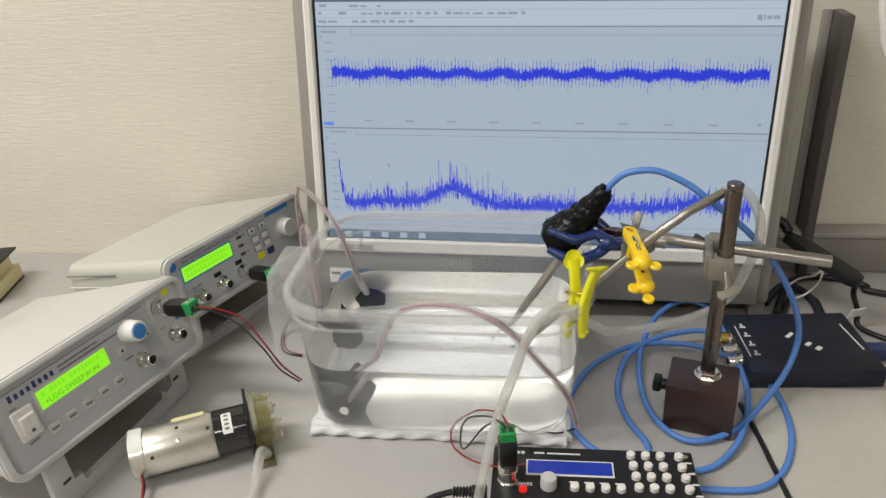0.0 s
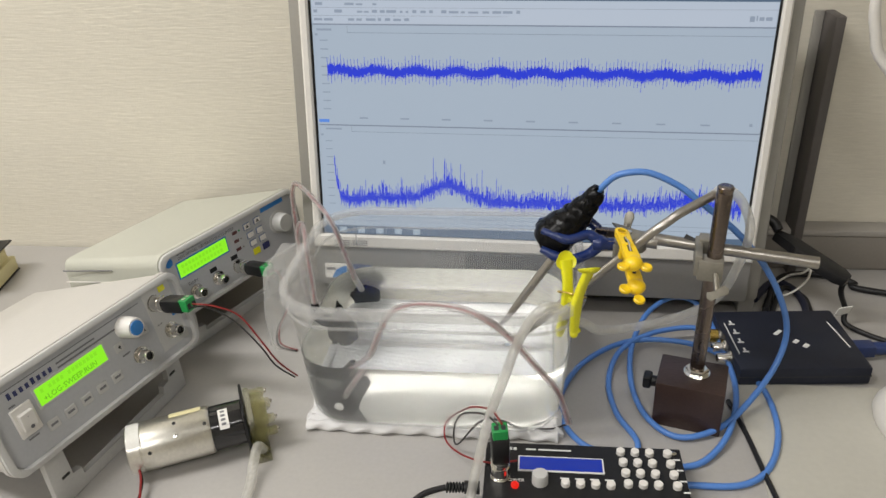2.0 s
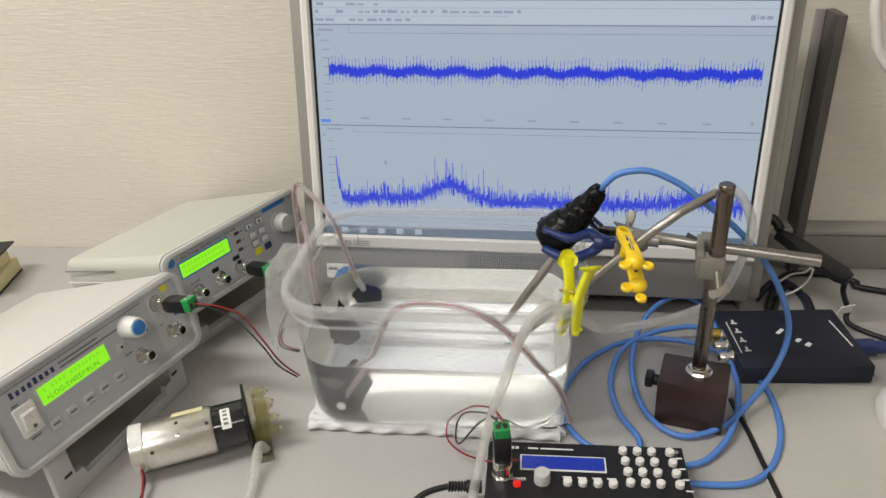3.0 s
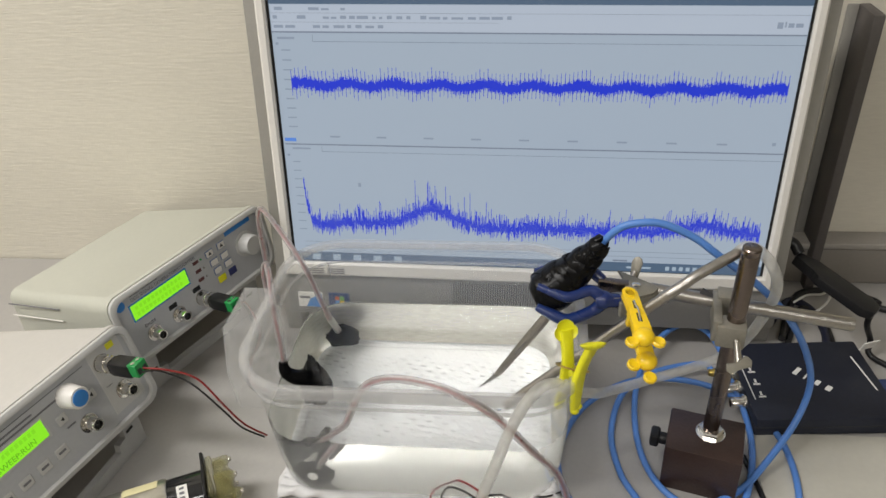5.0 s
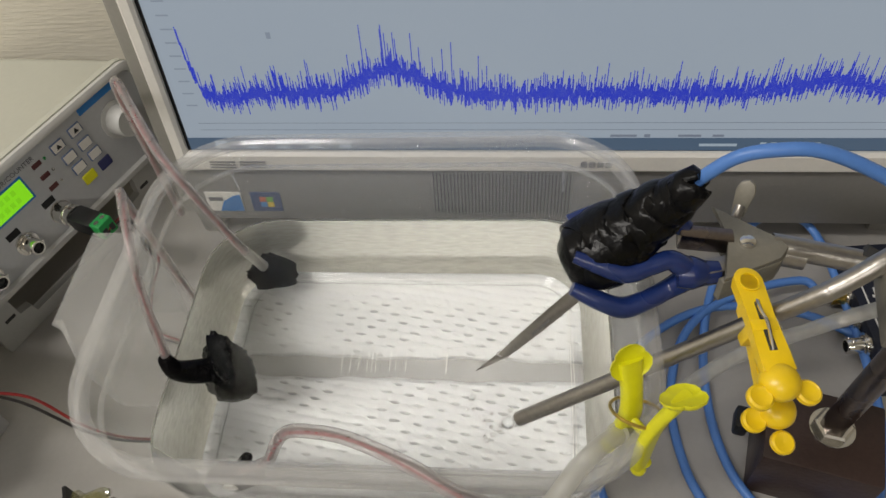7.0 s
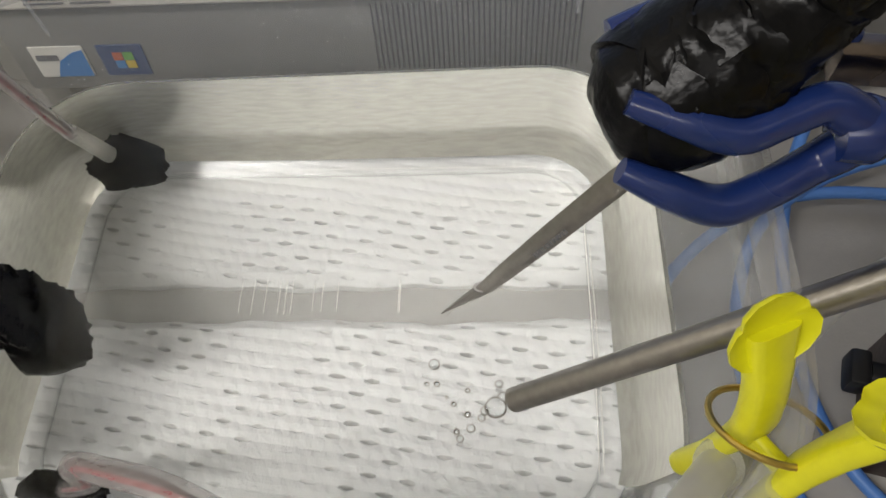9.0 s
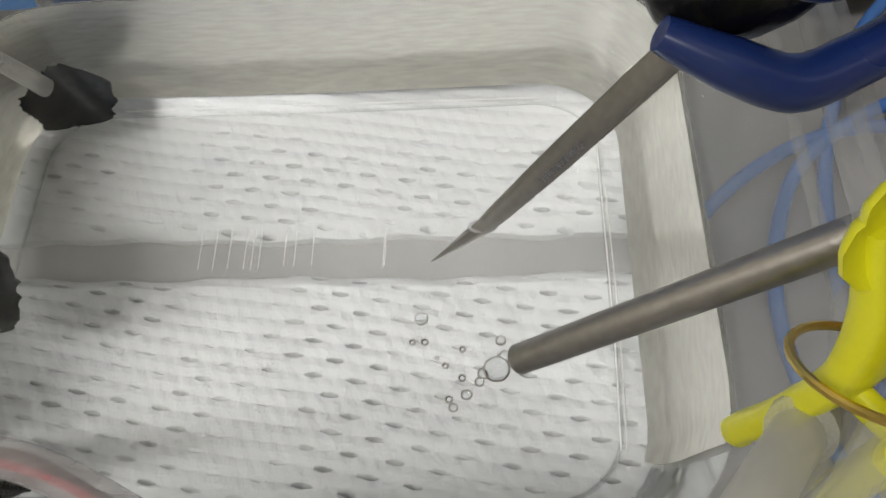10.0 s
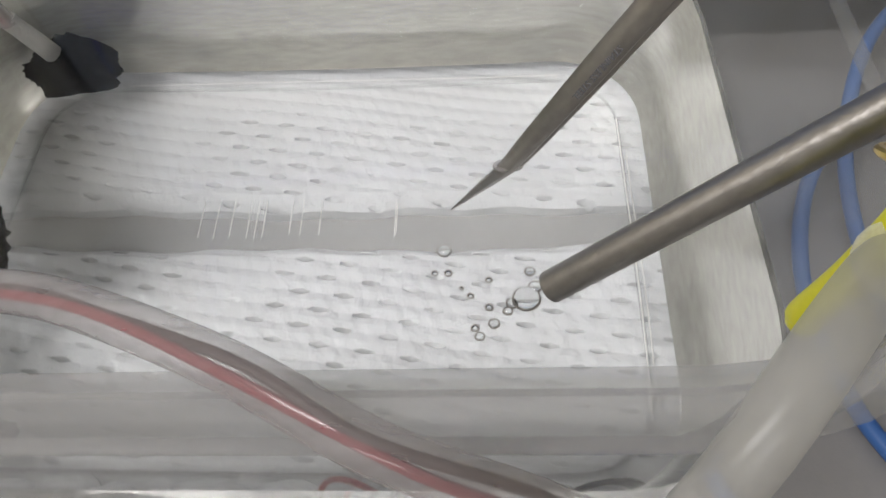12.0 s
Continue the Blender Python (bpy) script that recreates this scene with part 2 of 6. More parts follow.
def sweep(points, radius, sides=10, step=6, closed=False, bm=None, raw=False, flat=1.0, cap=True):
    """A round cord along the points; radius may be a list along the way."""
    path = [Vector(p) for p in points] if raw else smooth_path(points, step, closed)
    own = bmesh.new()
    n = len(path)
    radii = radius if isinstance(radius, (list, tuple)) else [radius] * n
    if len(radii) != n:
        radii = [float(r) for r in np.interp(np.linspace(0, 1, n), np.linspace(0, 1, len(radii)), radii)]
    rings, side = [], None
    for i, p in enumerate(path):
        a, b = (path[(i - 1) % n], path[(i + 1) % n]) if closed else (path[max(i - 1, 0)], path[min(i + 1, n - 1)])
        ahead = (b - a).normalized()
        if side is None:
            side = ahead.cross(Vector((0, 0, 1)) if abs(ahead.z) < 0.9 else Vector((1, 0, 0))).normalized()
        side = (side - ahead * side.dot(ahead)).normalized()
        up = side.cross(ahead)
        rings.append([own.verts.new(p + radii[i] * (math.cos(k * math.tau / sides) * side + flat * math.sin(k * math.tau / sides) * up)) for k in range(sides)])
    for i in range(n if closed else n - 1):
        r, s = rings[i], rings[(i + 1) % n]
        for k in range(sides):
            own.faces.new((r[k], r[(k + 1) % sides], s[(k + 1) % sides], s[k]))
    if not closed and cap:
        own.faces.new(rings[0][::-1])
        own.faces.new(rings[-1])
    return merge(bm, own)


def rod(a, b, radius, sides=20, bm=None, r2=None):
    return sweep([a, b], [radius, radius if r2 is None else r2], sides, bm=bm, raw=True)


def lathe(profile, m, sides=24, bm=None):
    """Turns (radius, height) pairs about the local z axis, moved by m."""
    own = bmesh.new()
    rings = [[own.verts.new((max(r, 1e-5) * math.cos(k * math.tau / sides), max(r, 1e-5) * math.sin(k * math.tau / sides), h)) for k in range(sides)] for r, h in profile]
    for r, s in zip(rings, rings[1:]):
        for k in range(sides):
            own.faces.new((r[k], r[(k + 1) % sides], s[(k + 1) % sides], s[k]))
    own.faces.new(rings[0][::-1])
    own.faces.new(rings[-1])
    own.transform(m)
    return merge(bm, own)


def strip(points, half, thick, across, bm=None, step=6):
    """A flat arm along the points, wide along `across`, with rounded long edges."""
    path = smooth_path(points, step)
    n = len(path)
    hw = [float(h) for h in np.interp(np.linspace(0, 1, n), np.linspace(0, 1, len(half)), half)]
    loops = []
    for i, p in enumerate(path):
        ahead = (path[min(i + 1, n - 1)] - path[max(i - 1, 0)]).normalized()
        w = Vector(across)
        w = (w - ahead * w.dot(ahead)).normalized()
        q = w.cross(ahead)
        ring = []
        for k in range(16):
            c, d = math.cos(k * math.tau / 16), math.sin(k * math.tau / 16)
            ring.append(p + w * hw[i] * math.copysign(abs(c) ** 0.6, c) + q * thick * math.copysign(abs(d) ** 0.6, d))
        loops.append(ring)
    return loft(loops, bm=bm)


def rounded_rect(x0, x1, y0, y1, r, seg=8):
    out = []
    for cx, cy, a in ((x1 - r, y1 - r, 0), (x0 + r, y1 - r, 90), (x0 + r, y0 + r, 180), (x1 - r, y0 + r, 270)):
        out += [(cx + r * math.cos(radians(a + 90 * k / seg)), cy + r * math.sin(radians(a + 90 * k / seg))) for k in range(seg + 1)]
    return out


def loft(loops, cap_first=True, cap_last=True, close=False, bm=None):
    own = bmesh.new()
    rings = [[own.verts.new(p) for p in loop] for loop in loops]
    n = len(rings[0])
    for i in range(len(rings) if close else len(rings) - 1):
        r, s = rings[i], rings[(i + 1) % len(rings)]
        for k in range(n):
            own.faces.new((r[k], r[(k + 1) % n], s[(k + 1) % n], s[k]))
    if cap_first and not close:
        own.faces.new(rings[0][::-1])
    if cap_last and not close:
        own.faces.new(rings[-1])
    return merge(bm, own)


def prism(outline, h, m=None, bevel=0.0, bm=None):
    """A plate of the outline (x, y), h thick along z."""
    own = bmesh.new()
    a = [own.verts.new((x, y, 0)) for x, y in outline]
    b = [own.verts.new((x, y, h)) for x, y in outline]
    n = len(a)
    own.faces.new(a[::-1])
    own.faces.new(b)
    for k in range(n):
        own.faces.new((a[k], a[(k + 1) % n], b[(k + 1) % n], b[k]))
    if bevel:
        edges = [e for e in own.edges]
        bmesh.ops.bevel(own, geom=edges, offset=bevel, segments=2, affect="EDGES", profile=0.5)
    if m is not None:
        own.transform(m)
    return merge(bm, own)


def frame_of(origin, u, v, n):
    """A matrix whose x, y, z run along u, v, n."""
    m = Matrix((Vector(u), Vector(v), Vector(n))).transposed().to_4x4()
    m.translation = Vector(origin)
    return m


def text_mesh(body, size, m, bm=None, depth=0.0002, align="LEFT"):
    cu = bpy.data.curves.new("tmp_text", "FONT")
    cu.body, cu.size, cu.extrude, cu.align_x = body, size, depth, align
    cu.resolution_u = 2
    ob = bpy.data.objects.new("tmp_text", cu)
    me = bpy.data.meshes.new_from_object(ob)
    own = bmesh.new()
    own.from_mesh(me)
    bpy.data.objects.remove(ob)
    bpy.data.curves.remove(cu)
    bpy.data.meshes.remove(me)
    own.transform(m)
    return merge(bm, own)


DESK = 0.004

# ---- room ----
def structure(name, bm, mat, label):
    ob = part(name, bm, mat, None, label, smooth=False)
    return tagged(ob, category=name.split("_")[0], kind="structure")


structure("wall_north", box(-2.2, 2.2, 0.93, 1.03, -0.72, 1.9), M_WALL, "cream ribbed wallpaper on the wall behind the desk")
structure("wall_south", box(-2.2, 2.2, -2.6, -2.5, -0.72, 1.9), M_WALL, "cream wallpapered wall of the room")
structure("wall_west", box(-2.3, -2.2, -2.6, 1.03, -0.72, 1.9), M_WALL, "cream wallpapered wall of the room")
structure("wall_east", box(2.2, 2.3, -2.6, 1.03, -0.72, 1.9), M_WALL, "cream wallpapered wall of the room")
structure("floor", box(-2.3, 2.3, -2.6, 1.03, -0.78, -0.72), M_FLOOR, "dark grey carpet floor of the room")
structure("ceiling", box(-2.3, 2.3, -2.6, 1.03, 1.8, 1.9), M_CEILING, "plain white painted ceiling of the room")
# ---- desk ----
desk = thing("desk", 0, 0, 0, "grey laminate desk top against the papered wall", "desk")
part("desk_top", box(-1.1, 1.1, -0.02, 0.928, DESK - 0.028, DESK, 0.002), M_DESK, desk)
for lx, ly in ((-1.05, 0.03), (1.05, 0.03), (-1.05, 0.88), (1.05, 0.88)):
    part("leg", box(lx - 0.025, lx + 0.025, ly - 0.025, ly + 0.025, -0.72, DESK - 0.028, 0.003), M_SILVER, desk)

# ---- computer display ----
def build_display():
    """An all-in-one computer, leaning back; its picture is a recorder window with two traces."""
    root = thing("computer", 0, 0.80, DESK, "silver and white all-in-one computer with a lit screen", "computer")
    local = pose(0.002, -0.003, 0.0931 - DESK, 0, 0, 0.75) @ pose(0, 0, 0, -7.06) @ pose(0, 0, 0, 0, 1.72)
    W, H = 0.443, 0.2485
    U = lambda u: -W / 2 + u * W
    V = lambda v: v * H
    # cabinet behind, with bevelled grey border
    bm = box(-0.2440, 0.2440, 0.004, 0.045, -0.060, H + 0.022, 0.004)
    bm.transform(local)
    part("cabinet", bm, M_SILVER, root)
    # white inner frame, four mitred bars
    o, i = (-0.2305, 0.2305, -0.0145, H + 0.0105), (-W / 2, W / 2, 0, H)
    bm = bmesh.new()
    loops = []
    for (x0, x1, z0, z1), y in ((o, 0.004), (o, -0.003), ((o[0] + 0.002, o[1] - 0.002, o[2] + 0.002, o[3] - 0.002), -0.005), ((i[0] - 0.002, i[1] + 0.002, i[2] - 0.002, i[3] + 0.002), -0.005), (i, -0.003), (i, 0.004)):
        loops.append([(x0, y, z0), (x1, y, z0), (x1, y, z1), (x0, y, z1)])
    bm = loft(loops, False, False)
    bm.transform(local)
    part("screen_frame", bm, M_WHITE, root, "white inner frame", smooth=False)
    bm = box(-W / 2, W / 2, -0.0006, 0.0039, 0, H)
    bm.transform(local)
    part("screen_border", bm, M_BLACK, root)
    screen = box(U(0.006), U(0.994), -0.0012, -0.0002, V(0.004), V(0.992))
    screen.transform(local)
    screen = part("screen", screen, glowing("screen_white", (0.51, 0.61, 0.735), 0.65), root, "lit screen with two blue traces", smooth=False)

    def bars(name, rects, mat, y=-0.0016):
        bm = bmesh.new()
        for u0, u1, v0, v1 in rects:
            vs = [bm.verts.new((U(a), y, V(b))) for a, b in ((u0, v0), (u1, v0), (u1, v1), (u0, v1))]
            bm.faces.new(vs)
        bm.transform(local)
        ob = part(name, bm, mat, screen, smooth=False)
        return tagged(ob, kind="stuff") if len(rects) > 1 else ob

    rng = random.Random(5)
    pale, grey, ink = glowing("screen_toolbar", (0.56, 0.64, 0.76), 0.72), glowing("screen_grey", (0.22, 0.26, 0.34), 0.8), glowing("screen_ink", (0.08, 0.10, 0.16), 0.8)
    blue = glowing("screen_blue", (0.018, 0.045, 0.68), 0.85)
    task = glowing("screen_taskbar", (0.10, 0.16, 0.25), 0.75)
    bars("title_bar", [(0.006, 0.994, 0.970, 0.992)], task)
    bars("tool_bar", [(0.008, 0.992, 0.881, 0.968)], pale)
    rects = [(0.006, 0.994, 0.876, 0.8805), (0.085, 0.994, 0.846, 0.8476), (0.010, 0.994, 0.477, 0.4815), (0.085, 0.992, 0.452, 0.4535), (0.03, 0.98, 0.086, 0.0875), (0.03, 0.98, 0.066, 0.0675)]
    rects += [(0.085, 0.0858, 0.846, 0.872), (0.085, 0.0858, 0.452, 0.474), (0.006, 0.994, 0.9405, 0.9415), (0.006, 0.44, 0.9105, 0.9115)]
    bars("window_ruling", rects, grey, -0.0018)
    rects = []
    for v, n, u in ((0.955, 7, 0.016), (0.927, 24, 0.012), (0.897, 11, 0.012)):
        for _ in range(n):
            w = rng.uniform(0.006, 0.022)
            if rng.random() < 0.8:
                rects.append((u, u + w, v - 0.005, v + rng.uniform(0.002, 0.007)))
            u += w + rng.uniform(0.003, 0.009)
    for k in range(9):
        rects.append((0.022, 0.040, 0.815 - k * 0.034, 0.8195 - k * 0.034))
        rects.append((0.105 + k * 0.095, 0.125 + k * 0.095, 0.507, 0.5135))
    for k in range(9):
        rects.append((0.022, 0.038, 0.41 - k * 0.034, 0.414 - k * 0.034))
    rects += [(0.938, 0.948, 0.899, 0.919), (0.951, 0.954, 0.903, 0.921), (0.957, 0.967, 0.903, 0.916), (0.970, 0.983, 0.903, 0.916), (0.968, 0.975, 0.508, 0.520), (0.012, 0.018, 0.835, 0.843), (0.012, 0.018, 0.434, 0.442), (0.016, 0.050, 0.854, 0.862), (0.024, 0.062, 0.460, 0.467), (0.156, 0.162, 0.318, 0.334)]
    bars("small_writing", rects, glowing("screen_writing", (0.30, 0.36, 0.46), 0.8), -0.0019)
    bars("highlighted_field", [(0.010, 0.034, 0.490, 0.503)], glowing("screen_field", (0.10, 0.25, 0.72), 0.9), -0.0021)
    rects, n = [], 1100
    for k in range(n):
        f = k / n
        u = 0.036 + 0.942 * f
        mid = 0.700 + 0.0065 * math.sin(f * math.tau * 10.5) + rng.uniform(-0.004, 0.004)
        h = 0.011 + 0.015 * rng.random()
        rects.append((u, u + 0.942 / n, mid - h, mid + h))
        if k % 9 == 0:
            h = rng.uniform(0.038, 0.058)
            rects.append((u, u + 0.0010, mid - h * rng.uniform(0.8, 1.05), mid + h))
            rects.append((u + 0.0010, u + 0.0019, mid - h * 0.45, mid + h * 0.5))
    bars("upper_trace", rects, blue, -0.0022)
    rects, n = [], 800
    for k in range(n):
        s = k / n
        u = 0.040 + 0.938 * s
        mid = 0.163 + 0.012 * s + 0.070 * math.exp(-((s - 0.285) / 0.068) ** 2) + 0.030 * math.exp(-((s - 0.875) / 0.06) ** 2) + 0.17 * math.exp(-s / 0.006) + 0.012 * math.exp(-((s - 0.12) / 0.05) ** 2)
        mid += rng.uniform(-0.011, 0.011) + 0.006 * noise.noise(Vector((s * 90, 0, 3)))
        h = 0.016 + 0.034 * rng.random() ** 2
        up = 0.012 + 0.040 * rng.random() ** 2
        if rng.random() < 0.16:
            up += rng.uniform(0.01, 0.050) * (1.7 if 0.2 < s < 0.42 else 0.8)
        rects.append((u, u + 0.88 / n, mid - h, mid + up))
    bars("lower_trace", rects, blue, -0.0022)
    bars("task_bar", [(0.006, 0.994, 0.004, 0.042)], task, -0.0017)
    rects = [(0.045 + 0.045 * k, 0.062 + 0.045 * k, 0.010, 0.034) for k in range(5)] + [(0.80 + 0.014 * k, 0.808 + 0.014 * k, 0.014, 0.030) for k in range(6)] + [(0.72, 0.77, 0.018, 0.026)]
    icon = glowing("screen_icon", (0.42, 0.52, 0.62), 0.8)
    for rect in rects:
        bars("task_icon", [rect], icon, -0.0021)
    bars("status_writing", [(0.60, 0.635, 0.046, 0.053), (0.645, 0.653, 0.045, 0.054), (0.69, 0.72, 0.046, 0.053), (0.735, 0.75, 0.046, 0.053)], grey, -0.0021)
    # lower grille panel with fine slots
    bm = box(-0.2305, 0.2305, -0.001, 0.006, -0.060, -0.0147, 0.0015)
    bm.transform(local)
    part("speaker_panel", bm, M_GREYPANEL, root)
    bm = bmesh.new()
    for k in range(40):
        x = -0.065 + 0.00225 * k
        box(x, x + 0.0008, -0.0016, -0.0008, -0.0520, -0.0185, bm=bm)
    bm.transform(local)
    part("grille_slots", bm, M_DARK, root, smooth=False)
    for x0, mat, lab in ((-0.190, M_STICKER, "small blue square sticker"), (-0.221, M_LABEL, "small white sticker with a pale blue corner")):
        bm = box(x0, x0 + (0.021 if mat is M_STICKER else 0.025), -0.0017, -0.0009, -0.0520, -0.0350, 0.0003, 1)
        bm.transform(local)
        st = part("sticker", bm, mat, root, lab)
        if mat is M_STICKER:
            for k, c in enumerate(((0.55, 0.12, 0.04), (0.15, 0.42, 0.06), (0.05, 0.25, 0.6), (0.7, 0.5, 0.04))):
                bm = box(x0 + 0.0065 + 0.0048 * (k % 2), x0 + 0.0108 + 0.0048 * (k % 2), -0.0021, -0.0016, -0.0430 - 0.0045 * (k // 2), -0.0390 - 0.0045 * (k // 2))
                bm.transform(local)
                part("sticker_mark", bm, material("sticker_colour", c, 0.5), st, smooth=False)
        else:
            bm = prism([(x0 + 0.0245, -0.0515), (x0 + 0.0245, -0.0370), (x0 + 0.019, -0.0385), (x0 + 0.012, -0.0430), (x0 + 0.008, -0.0515)], 0.0003, pose(0, -0.0017, 0, 90))
            bm.transform(local)
            part("sticker_corner", bm, M_BLUE_MARK, st, smooth=False)
            bm = box(x0 + 0.002, x0 + 0.012, -0.0021, -0.0016, -0.0425, -0.0395)
            bm.transform(local)
            part("sticker_mark", bm, M_GREY_INK, st, smooth=False)
    for k in range(3):
        for x0 in (-0.208, -0.188):
            bm = box(x0, x0 + 0.017, -0.0057, -0.0049, -0.0065 - 0.0022 * k, -0.0058 - 0.0022 * k)
            bm.transform(local)
            part("printed_line", bm, M_GREY_INK, root, smooth=False)
    bm = bmesh.new()
    for k in range(4):
        box(0.028 + 0.005 * k, 0.032 + 0.005 * k, -0.0058, -0.0049, -0.0095, -0.0055, bm=bm)
    bm.transform(local)
    part("printed_mark", bm, M_GREY_INK, root, smooth=False)
    # feet and rear prop
    for s in (-1, 1):
        bm = box(s * 0.2355 - 0.0085, s * 0.2355 + 0.0085, 0.0035, 0.055, 0.0, 0.05, 0.003)
        part("foot", bm, M_SILVER, root)
    part("base_bar", box(-0.20, 0.20, 0.03, 0.06, 0, 0.018, 0.003), M_GREYPANEL, root)
    part("rear_prop", box(-0.12, 0.12, 0.055, 0.095, 0, 0.20, 0.006), M_SILVER, root)
    return root


build_display()

# ---- wall trim ----
duct = thing("cable_duct", 0, 0, 0, "brown-grey plastic cable duct along the wall foot", "cable duct", kind="structure")
part("duct_body", box(0.255, 1.09, 0.905, 0.9295, DESK, 0.048, 0.003), M_DUCT, duct)
part("duct_lid", box(0.255, 1.09, 0.9035, 0.9295, 0.0482, 0.056, 0.002), M_POST, duct)
post = thing("wall_post", 0.30, 0.91, DESK, "grey upright trim with a dark flank on the wall", "post", kind="structure")
part("wall_strip", box(-0.008, 0.0018, 0.0165, 0.0195, 0, 0.294, 0.0008), M_SILVER, post)
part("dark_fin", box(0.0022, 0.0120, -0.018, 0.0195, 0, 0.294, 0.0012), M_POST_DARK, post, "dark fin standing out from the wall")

sheet = thing("desk_mat", 0, 0, DESK, "off-white thin desk mat lying on the desk", "desk mat")
part("mat_sheet", prism(rounded_rect(0.196, 0.62, 0.25, 0.682, 0.006, 4), 0.0015), M_SHEET, sheet)

# ---- water tub ----
RIM = dict(x0=-0.1995, x1=0.053, y0=0.564, y1=0.752, z=0.150)
def tub_loop(inset, z, drop=0.0):
    """The tub's outline at a height, drawn in towards the foot."""
    f = (RIM["z"] - z) / (RIM["z"] - 0.012)
    x0, x1 = RIM["x0"] + 0.005 + 0.006 * f + inset, RIM["x1"] - 0.006 - 0.012 * f - inset
    y0, y1 = RIM["y0"] + 0.005 + 0.016 * f + inset, RIM["y1"] - 0.004 - 0.001 * f - inset
    return [(x, y, z) for x, y in rounded_rect(x0, x1, y0, y1, 0.042 - 0.008 * f - inset, 8)]


def build_tub():
    root = thing("water_tub", 0, 0, 0, "cloudy clear plastic tub half full of water", "tub")
    zs = [RIM["z"] - 0.004, 0.13, 0.10, 0.07, 0.04, 0.022, 0.0155, 0.0125]
    ins = [0, 0, 0, 0, 0, 0.0012, 0.0045, 0.012]
    outer = [tub_loop(i, z) for z, i in zip(zs, ins)]
    inner = [tub_loop(i + 0.0014, z + (0.0014 if k > 4 else 0)) for k, (z, i) in enumerate(zip(zs, ins))]
    part("tub_body", loft(outer + inner[::-1], False, False), M_TUB, root)
    bm = bmesh.new()
    floor_loop = [Vector(p) for p in outer[-1]]
    for dz in (0, 0.0014):
        vs = [bm.verts.new((p.x, p.y, p.z + dz)) for p in floor_loop]
        bm.faces.new(vs)
    part("tub_floor", bm, M_TUB, root, smooth=False)
    # added lining on the far and end walls: its cream imitates their inner reflection
    rows = [tub_loop(i + 0.0019, z) for z, i in ((0.0862, 0.0), (0.06, 0.0), (0.04, 0.0), (0.0235, 0.0012), (0.0180, 0.0045))]
    n = len(rows[0])
    bm = bmesh.new()
    verts = [[bm.verts.new(q) for q in row] for row in rows]
    for r, q in zip(verts, verts[1:]):
        for k in range(n):
            m = (k + 1) % n
            if rows[0][k][1] > 0.60 and rows[0][m][1] > 0.60:
                bm.faces.new((r[k], r[m], q[m], q[k]))
    bmesh.ops.delete(bm, geom=[v for v in bm.verts if not v.link_faces], context="VERTS")
    part("wall_mirror", bm, M_WALL_MIRROR, root, "added cream lining imitating reflection in the wetted wall")
    # rolled rim: a flange with an upstanding lip
    def ring(grow, z):
        return [(x, y, z) for x, y in rounded_rect(RIM["x0"] + 0.005 - grow, RIM["x1"] - 0.006 + grow, RIM["y0"] + 0.005 - grow, RIM["y1"] - 0.004 + grow, 0.042 + grow, 8)]
    z = RIM["z"]
    loops = [ring(-0.0012, z - 0.0045), ring(-0.0012, z), ring(0.0008, z + 0.0014), ring(0.0052, z + 0.0010), ring(0.0058, z - 0.001), ring(0.0058, z - 0.0075), ring(0.0047, z - 0.0075), ring(0.0044, z - 0.0020), ring(0.0004, z - 0.0020), ring(0.0002, z - 0.0045)]
    part("rim", loft(loops, close=True), M_RIM, root)
    loops = [ring(-0.0004, z - 0.018), ring(0.0014, z - 0.0185), ring(0.0014, z - 0.0200), ring(-0.0004, z - 0.0205)]
    part("rib", loft(loops, close=True), M_RIM, root)
    # handle lug at the left end: an upside-down trough
    hx0, hx1, hy0, hy1 = -0.229, -0.2010, 0.636, 0.694
    loops = []
    for grow, zz in ((0.004, 0.060), (0.002, 0.100), (0.0, 0.1365), (-0.002, 0.1405), (-0.008, 0.141)):
        loops.append([(hx0 - grow, hy0 - grow * 0.5, zz), (hx1, hy0 - grow * 0.5, zz), (hx1, hy1 + grow * 0.5, zz), (hx0 - grow, hy1 + grow * 0.5, zz)])
    bm = loft(loops, False, True)
    bmesh.ops.bevel(bm, geom=[e for e in bm.edges if abs(e.verts[0].co.z - e.verts[1].co.z) > 0.01], offset=0.006, segments=3, affect="EDGES")
    part("handle", bm, M_RIM, root)
    # moulded line round the floor
    for pts in ([(0.0215, 0.612, 0.0143), (0.0225, 0.650, 0.0143), (0.0222, 0.716, 0.0143)], [(0.0232, 0.612, 0.0143), (0.0242, 0.650, 0.0143), (0.0238, 0.700, 0.0143)], [(-0.150, 0.7365, 0.0143), (-0.080, 0.7375, 0.0143), (0.004, 0.7365, 0.0143)]):
        part("moulded_ridge", sweep(pts, 0.00022, 6), M_LABEL, root)
    rng = random.Random(4)
    bm = bmesh.new()
    for x in (-0.113, -0.108, -0.103, -0.0975, -0.095, -0.0925, -0.084, -0.0805, -0.0745, -0.0505, -0.0500):
        box(x, x + 0.00022, 0.671 + rng.uniform(0, 0.002), 0.6855, 0.0141, 0.0144, bm=bm)
    tagged(part("floor_scratches", bm, M_LABEL, root, "fine pale scratches", smooth=False), kind="stuff")
    for x, y in ((0.016, 0.7455), (-0.17, 0.7465)):
        part("corner_mark", box(x, x + 0.0015, y - 0.001, y, 0.112, 0.130, 0.0003, 1), M_RIM, root)
    return root


build_tub()

